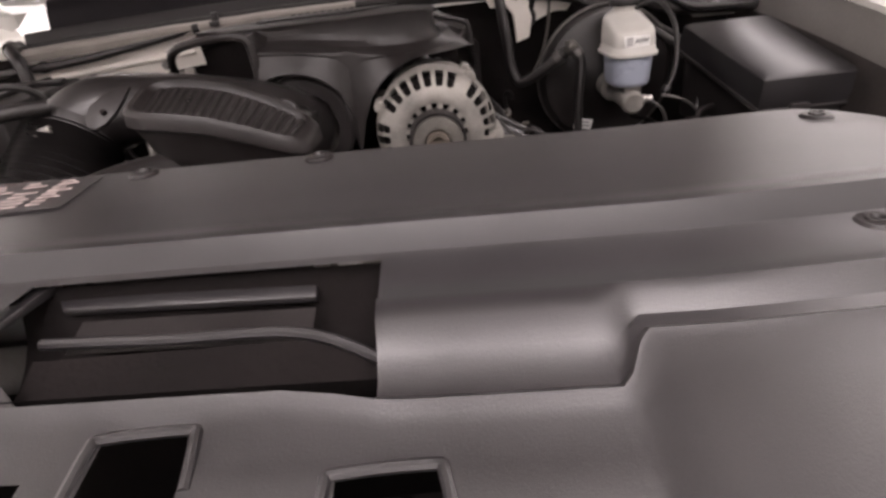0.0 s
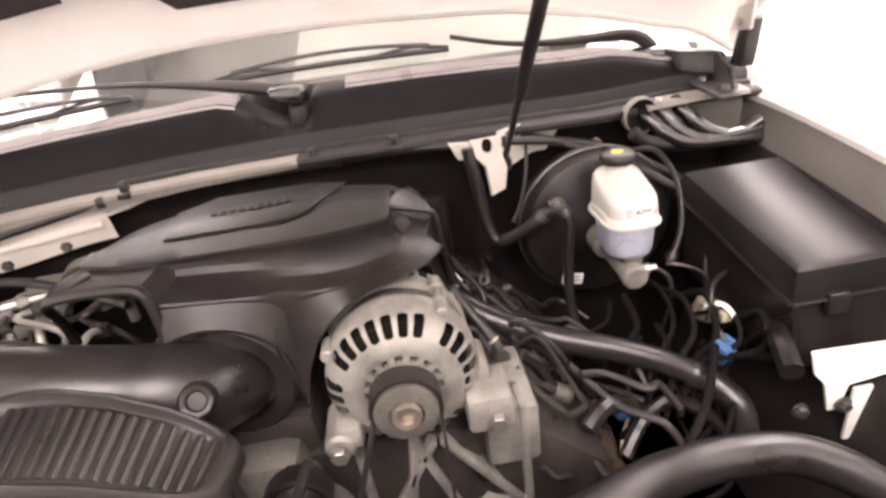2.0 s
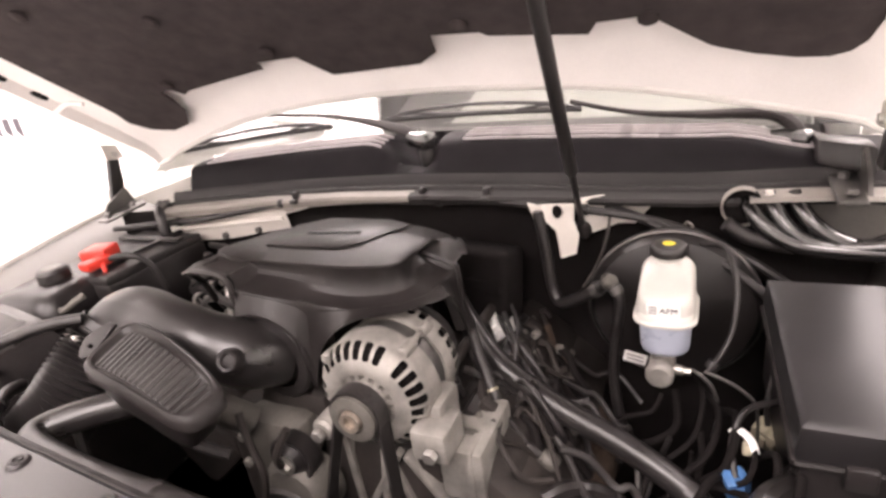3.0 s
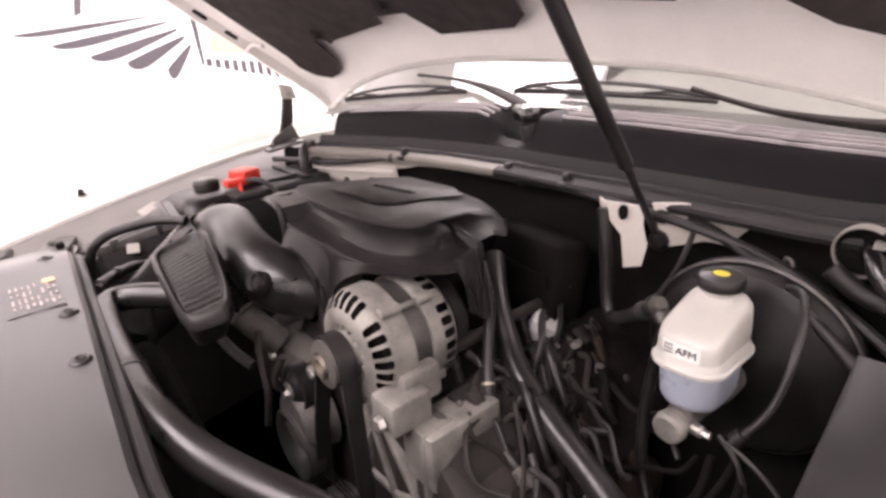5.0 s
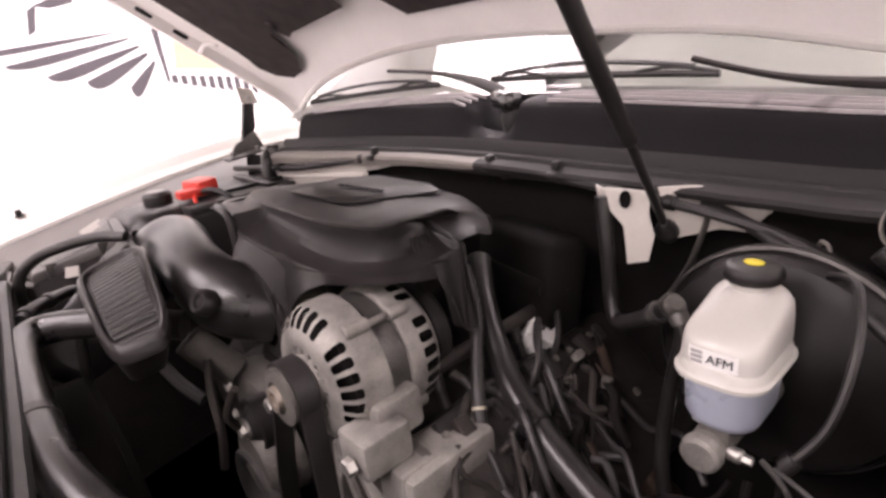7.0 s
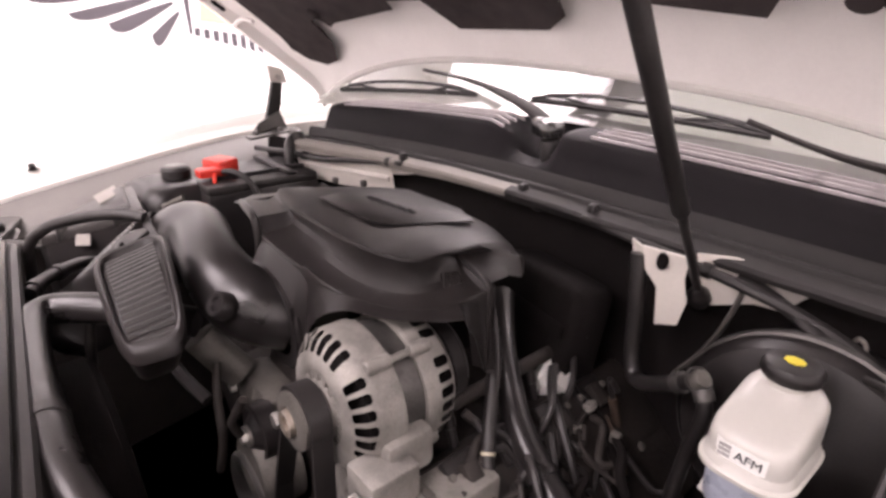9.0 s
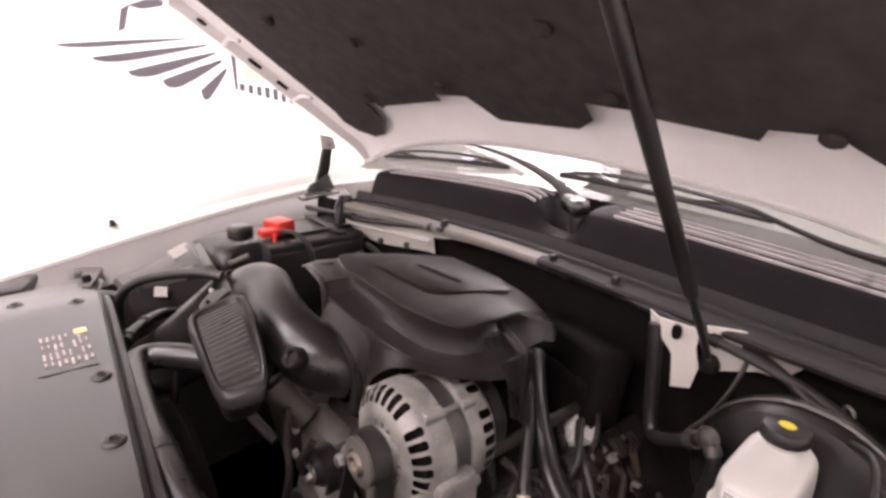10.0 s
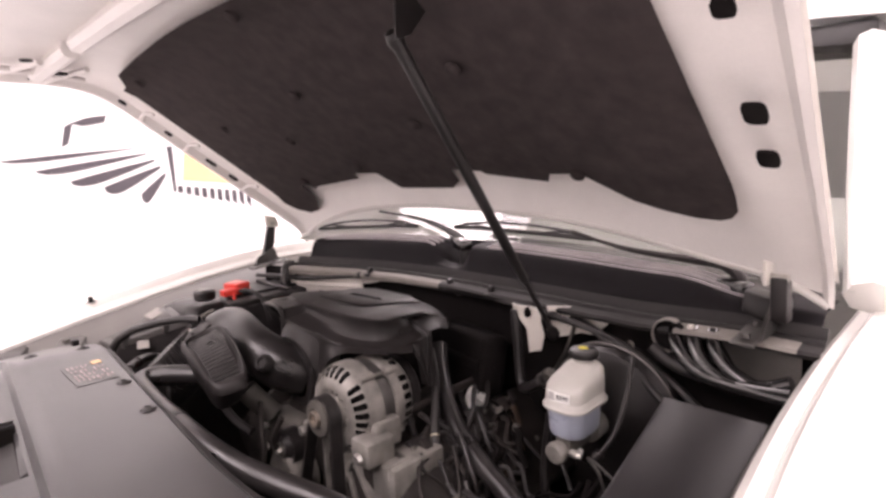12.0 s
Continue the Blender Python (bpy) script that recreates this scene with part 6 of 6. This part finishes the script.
part("loop", tube(B(), [(0.473, 1.07, 1.106), (0.477, 1.063, 1.113), (0.483, 1.061, 1.111), (0.485, 1.061, 1.104), (0.479, 1.061, 1.098), (0.476, 1.066, 1.091)], 0.0024, 8, 5), M_FLANGE, hk)
part("foot", rbox(B(), (0.476, 1.072, 1.089), (0.011, 0.01, 0.010), 0.002), M_FLANGE, hk)
sp = thing("ground_strap", (0.34, 1.03, 1.04), "dull metal strap hanging from the bracket", "strap")
part("strap", tube(B(), [(0.361, 1.066, 1.134), (0.36, 1.058, 1.11), (0.352, 1.045, 1.07), (0.338, 1.03, 1.035), (0.322, 1.02, 1.01)], 0.008, 8, 5, flat=0.3), M_APRON, sp)
part("eye", lathe(B(), [(0.004, 0), (0.0125, 0), (0.0125, 0.003), (0.004, 0.003), (0.004, 0)], (0.361, 1.066, 1.136), (0, -1, 0.2), 16), M_STEEL, sp)

# pale clip and horn bracket beside the fuse box
wc = thing("wire_clip", (0.561, 0.804, 0.915), "pale plastic wire clip beside the fuse box", "clip")
part("strip", tube(B(), [(0.545, 0.82, 0.925), (0.555, 0.81, 0.934), (0.566, 0.80, 0.930), (0.572, 0.79, 0.918)], 0.006, 8, 5, flat=0.45), M_LABEL, wc)
part("base", rbox(B(), (0.565, 0.803, 0.915), (0.016, 0.014, 0.016), 0.003), M_TAN, wc)
hb = thing("horn_bracket", (0.66, 0.69, 0.82), "white painted steel bracket below the fuse box", "bracket")
part("plate", prism(B(), [(0.618, 0.70, 0.912), (0.76, 0.70, 0.905), (0.76, 0.69, 0.876), (0.70, 0.687, 0.870), (0.662, 0.686, 0.868), (0.656, 0.685, 0.828), (0.640, 0.686, 0.828), (0.636, 0.69, 0.870), (0.622, 0.695, 0.882)], (0.0, 0.005, 0.003), 0.0015), M_WHITE, hb, "white steel plate")
for q in ((0.658, 0.684, 0.838), (0.605, 0.69, 0.835)):
    part("bolt", hexhead(lathe(B(), [(0, 0), (0.011, 0), (0.011, 0.003), (0, 0.003)], q, (0, -1, 0), 14), Vector(q) - Vector((0, 0.002, 0)), (0, -1, 0), 0.008, 0.008), M_STEEL, hb)
part("leg", rbox(B(), (0.70, 0.70, 0.80), (0.03, 0.006, 0.09), 0.002), M_WHITE, hb)

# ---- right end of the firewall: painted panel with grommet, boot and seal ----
# a cream panel in a darker paint that carries its shade
part("corner_panel", sheet(B(), lambda x, v: (x, cowl_y(x) - 0.004 - 0.30 * max(0.0, x - 0.62) + 0.006 * v, mix(cowl_z(x) - 0.02, 1.06, v)), [0.47, 0.50, 0.53, 0.57, 0.61, 0.66, 0.71, 0.745], [0, 0.25, 0.6, 1.0], thick=0.004), M_APRON, suv, "cream corner of the firewall, darkened for shade")
GC = (0.552, cowl_y(0.552) - 0.064, 1.142)
part("grommet", lathe(B(), [(0.0, 0.016), (0.014, 0.014), (0.022, 0.010), (0.026, 0.004), (0.027, 0.016)], GC, (0, 1, 0), 24), M_DEEPBLACK, suv, "deep round black rubber grommet")
part("grommet_rim", lathe(B(), [(0.0265, 0.004), (0.0272, 0.000), (0.0285, -0.001), (0.0295, 0.002), (0.0295, 0.016), (0.0265, 0.016)], GC, (0, 1, 0), 28, radians(60), radians(300)), M_FLANGE, suv, "cream painted rim in a darker tone")
bt2 = thing("corner_seal", (0.63, 1.03, 1.05), "glossy black folded boot under a cream flange plate", "seal")
for k, (x0, dip) in enumerate(((0.560, 0.0), (0.590, 0.004), (0.622, 0.0))):
    y0, z0 = cowl_y(x0) - 0.050, cowl_z(x0) - 0.030
    part("boot_fold", tube(B(), [(x0 - 0.006, y0 + 0.012, z0 + 0.006), (x0 + 0.002, y0 - 0.006, z0 - 0.006), (x0 + 0.016, y0 - 0.020, z0 - 0.024 - dip), (x0 + 0.042, y0 - 0.028, z0 - 0.044 - dip), (x0 + 0.080, y0 - 0.030, z0 - 0.056), (0.745, y0 - 0.030, z0 - 0.062 + 0.012 * k)], 0.0125, 12, 6), M_GLOSS, bt2, "glossy black rubber fold")
part("lower_lip", tube(B(), [(x, cowl_y(x) - 0.075, cowl_z(x) - dz) for x, dz in ((0.53, 0.052), (0.56, 0.074), (0.61, 0.088), (0.68, 0.094), (0.735, 0.094))], 0.011, 10, 5), M_RUBBER, bt2, "black rolled lip")
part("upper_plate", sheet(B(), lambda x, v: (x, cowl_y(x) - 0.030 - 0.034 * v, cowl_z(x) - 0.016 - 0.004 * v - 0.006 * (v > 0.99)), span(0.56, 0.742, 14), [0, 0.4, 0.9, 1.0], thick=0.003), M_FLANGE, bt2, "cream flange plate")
for q in ((0.585, cowl_y(0.585) - 0.05, cowl_z(0.585) - 0.018), (0.675, cowl_y(0.675) - 0.05, cowl_z(0.675) - 0.018)):
    part("bolt", hexhead(B(), q, (0, 0, 1), 0.006, 0.006), M_CREAM, bt2)

# ---- left end of the firewall: painted panel, air conditioning lines ----
part("corner_panel", sheet(B(), lambda x, v: (x, cowl_y(x) - 0.040 + 0.012 * v, mix(cowl_z(x) - 0.03, 1.065 + 0.02 * ease((x + 0.5) / 0.2), v)), span(-0.61, -0.30, 10), [0, 0.2, 0.45, 0.5, 0.55, 1.0], thick=0.004), M_CREAM, suv, "cream painted corner of the firewall")
part("panel_step", tube(B(), [(-0.60, cowl_y(-0.60) - 0.034, 1.097), (-0.55, cowl_y(-0.55) - 0.034, 1.098), (-0.42, cowl_y(-0.42) - 0.034, 1.105), (-0.31, cowl_y(-0.31) - 0.034, 1.112)], 0.006, 8, 4), M_CREAM, suv)
for q in ((-0.44, 1.0, 1.087), (-0.36, 1.018, 1.095)):
    part("panel_bolt", hexhead(B(), q, (0, -1, 0.1), 0.008, 0.008), M_STEEL, suv)
ac = thing("ac_lines", (-0.42, 0.98, 0.98), "bright aluminium air conditioning pipes and block", "pipes")
part("block", rbox(B(), (-0.40, 1.0, 1.03), (0.05, 0.04, 0.05), 0.005), M_ALU, ac, "bare aluminium valve block")
part("pipe", tube(B(), [(-0.385, 0.985, 1.035), (-0.42, 0.965, 1.04), (-0.47, 0.95, 1.035), (-0.505, 0.935, 1.0), (-0.52, 0.92, 0.94)], 0.009, 12, 6), M_BRIGHT, ac, "bright thick pipe")
part("pipe", tube(B(), [(-0.39, 0.975, 1.015), (-0.40, 0.945, 1.01), (-0.39, 0.915, 0.99), (-0.38, 0.90, 0.93)], 0.007, 12, 6), M_BRIGHT, ac, "bright pipe")
part("pipe", tube(B(), [(-0.37, 1.0, 1.05), (-0.34, 0.985, 1.075), (-0.305, 0.975, 1.08), (-0.285, 0.97, 1.05), (-0.28, 0.965, 0.98)], 0.008, 12, 6), M_DIRTYALU, ac, "dull pipe")
for q, d3 in (((-0.42, 0.965, 1.04), (1, 0.4, 0)), ((-0.395, 0.95, 1.011), (0, 1, 0.2)), ((-0.305, 0.975, 1.08), (1, 0.2, 0))):
    part("fitting", lathe(B(), [(0, -0.008), (0.012, -0.008), (0.014, -0.004), (0.014, 0.004), (0.012, 0.008), (0, 0.008)], q, d3, 6), M_ALU, ac)
random.seed(21)
for k in range(9):
    p = Vector((random.uniform(-0.47, -0.30), random.uniform(0.89, 0.975), random.uniform(0.985, 1.055)))
    part("clip", rbox(B(), p, (random.uniform(0.012, 0.03), random.uniform(0.01, 0.02), random.uniform(0.01, 0.022)), 0.003, turn("Z", random.uniform(-40, 40)) @ turn("X", random.uniform(-30, 30))), (M_ALU, M_DIRTYALU, M_PLASTIC)[k % 3], ac)
    part("line", tube(B(), [p, p + Vector((random.uniform(-0.03, 0.03), -0.02, random.uniform(-0.01, 0.02))), p + Vector((random.uniform(-0.05, 0.05), -0.035, -0.03)), p + Vector((random.uniform(-0.06, 0.06), -0.03, -0.09))], random.uniform(0.003, 0.006), 8, 5), (M_STEEL, M_RUBBER, M_ALU)[k % 3], ac)
part("service_cap", lathe(B(), [(0, 0.022), (0.009, 0.02), (0.011, 0.0), (0, 0.0)], (-0.455, 0.952, 1.044), (0, -0.2, 1), 12), M_PLASTIC, ac, "black service cap")
bundle("passenger_wiring", [[(-0.50, 0.98, 1.05), (-0.44, 0.97, 1.02), (-0.37, 0.96, 1.0), (-0.30, 0.95, 1.03), (-0.25, 0.93, 1.05)], [(-0.48, 0.985, 1.07), (-0.41, 0.975, 1.065), (-0.34, 0.96, 1.045), (-0.27, 0.94, 1.02)], [(-0.47, 0.90, 1.0), (-0.41, 0.88, 1.02), (-0.34, 0.86, 1.01), (-0.27, 0.85, 1.0)]], "black wires along the firewall beside the pipes", 0.007)

# ---- parts round the battery and filter box ----
part("fender_pin", lathe(B(), [(0, 0.016), (0.006, 0.015), (0.008, 0.008), (0.006, 0.004), (0.011, 0.002), (0.011, 0), (0, 0)], (-0.90, 0.52, fender_z(0.52) + 0.018), (0, 0, 1), 12), M_PLASTIC, suv, "small black rubber buffer")
part("rib", rbox(B(), (-0.56, 0.885, 1.099), (0.012, 0.2, 0.008), 0.002), M_PLASTIC, bt)
part("strap", rbox(B(), (-0.60, 0.935, 1.10), (0.19, 0.02, 0.008), 0.003), M_PLASTIC, bt, "black hold-down strap")
sb = thing("support_bracket", (-0.77, 0.42, 0.95), "dull black bracket at the headlamp corner", "bracket")
part("plate", prism(rbox(B(), (-0.765, 0.43, 1.012), (0.13, 0.06, 0.008), 0.003, turn("Z", -20)), [(-0.70, 0.42, 0.96), (-0.70, 0.45, 1.005), (-0.73, 0.46, 1.012), (-0.82, 0.44, 1.005), (-0.82, 0.42, 0.96)], (0, 0.006, 0), 0.002), M_STEEL, sb)
part("bolt", hexhead(B(), (-0.775, 0.425, 1.016), (0, 0, 1), 0.009, 0.009), M_DIRTYALU, sb)
part("clip", rbox(B(), (-0.73, 0.435, 1.024), (0.02, 0.018, 0.016), 0.004), M_PLASTIC, sb)
part("rod", tube(B(), [(-0.70, 0.44, 1.0), (-0.66, 0.50, 0.99), (-0.64, 0.55, 0.975)], 0.007, 8, 4), M_STEEL, sb)
for dx, sx in ((-0.085, -1), (0.0, 1)):
    lp = part("headlamp", prism(B(), [(sx * 0.78 + dx, 0.05, 0.985), (sx * 0.70 + dx, 0.05, 0.995), (sx * 0.68 + dx, 0.32, 1.012), (sx * 0.78 + dx, 0.36, 1.01)], (0, 0, -0.06), 0.01), M_PLASTIC, suv, "black headlamp housing")
    for k in range(3):
        part("housing_rib", rbox(B(), (sx * 0.735 + dx, 0.12 + 0.07 * k, 1.004 + 0.004 * k), (0.06, 0.006, 0.006), 0.002), M_PLASTIC, lp)

# ---- engine front: water pump, thermostat, fan ----
wp = thing("water_pump", (-0.08, 0.64, 0.83), "dirty cast water pump with a thick hose neck", "water pump")
part("housing", lathe(rbox(B(), (-0.06, 0.665, 0.90), (0.12, 0.06, 0.11), 0.02), [(0, -0.05), (0.045, -0.05), (0.055, -0.04), (0.06, 0.0), (0, 0)], (-0.02, 0.66, 0.85), (0, 1, 0), 24), M_DIRTYALU, wp)
part("neck", tube(B(), [(-0.09, 0.64, 0.95), (-0.11, 0.615, 0.985), (-0.12, 0.60, 1.01)], 0.023, 14, 4), M_DIRTYALU, wp)
for q in ((-0.105, 0.632, 0.925), (-0.02, 0.632, 0.935), (-0.11, 0.632, 0.875)):
    part("bolt", hexhead(B(), q, (0, -1, 0), 0.008, 0.008), M_BRIGHT, wp)
part("pulley", lathe(B(), [(0.0, 0.02), (0.03, 0.02), (0.04, 0.006), (0.058, 0.0), (0.062, 0.004), (0.062, 0.026), (0, 0.028)], (-0.03, 0.604, 0.80), (0, 1, 0), 32), M_STEEL, wp, "dark steel pulley")
fn = thing("cooling_fan", (-0.18, 0.43, 0.60), "black plastic cooling fan in its shroud", "fan")
part("hub", lathe(B(), [(0, 0.0), (0.05, 0.0), (0.055, 0.01), (0.055, 0.04), (0, 0.045)], (-0.18, 0.42, 0.76), (0, 1, 0), 28), M_PLASTIC, fn)
for k in range(7):
    a = 2 * math.pi * k / 7
    ca, sa = math.cos(a), math.sin(a)
    sheet_pts = lambda u, v, ca=ca, sa=sa: (-0.18 + ca * mix(0.05, 0.185, u) - sa * (v - 0.5) * mix(0.05, 0.09, u), 0.44 + 0.03 * (v - 0.5), 0.76 + sa * mix(0.05, 0.185, u) + ca * (v - 0.5) * mix(0.05, 0.09, u))
    part("blade", sheet(B(), sheet_pts, span(0, 1, 5), span(0, 1, 3), thick=0.003), M_PLASTIC, fn)
bundle("front_wiring", [[(-0.06, 0.60, 1.0), (-0.045, 0.59, 0.96), (-0.03, 0.585, 0.91), (-0.045, 0.58, 0.85)], [(-0.25, 0.50, 1.03), (-0.24, 0.49, 0.98), (-0.25, 0.485, 0.92), (-0.24, 0.48, 0.86)], [(-0.16, 0.56, 0.99), (-0.13, 0.575, 0.95), (-0.09, 0.59, 0.93)], [(0.02, 0.60, 0.99), (0.0, 0.59, 0.95), (-0.01, 0.60, 0.92)]], "black wires and hoses in front of the engine", 0.007)
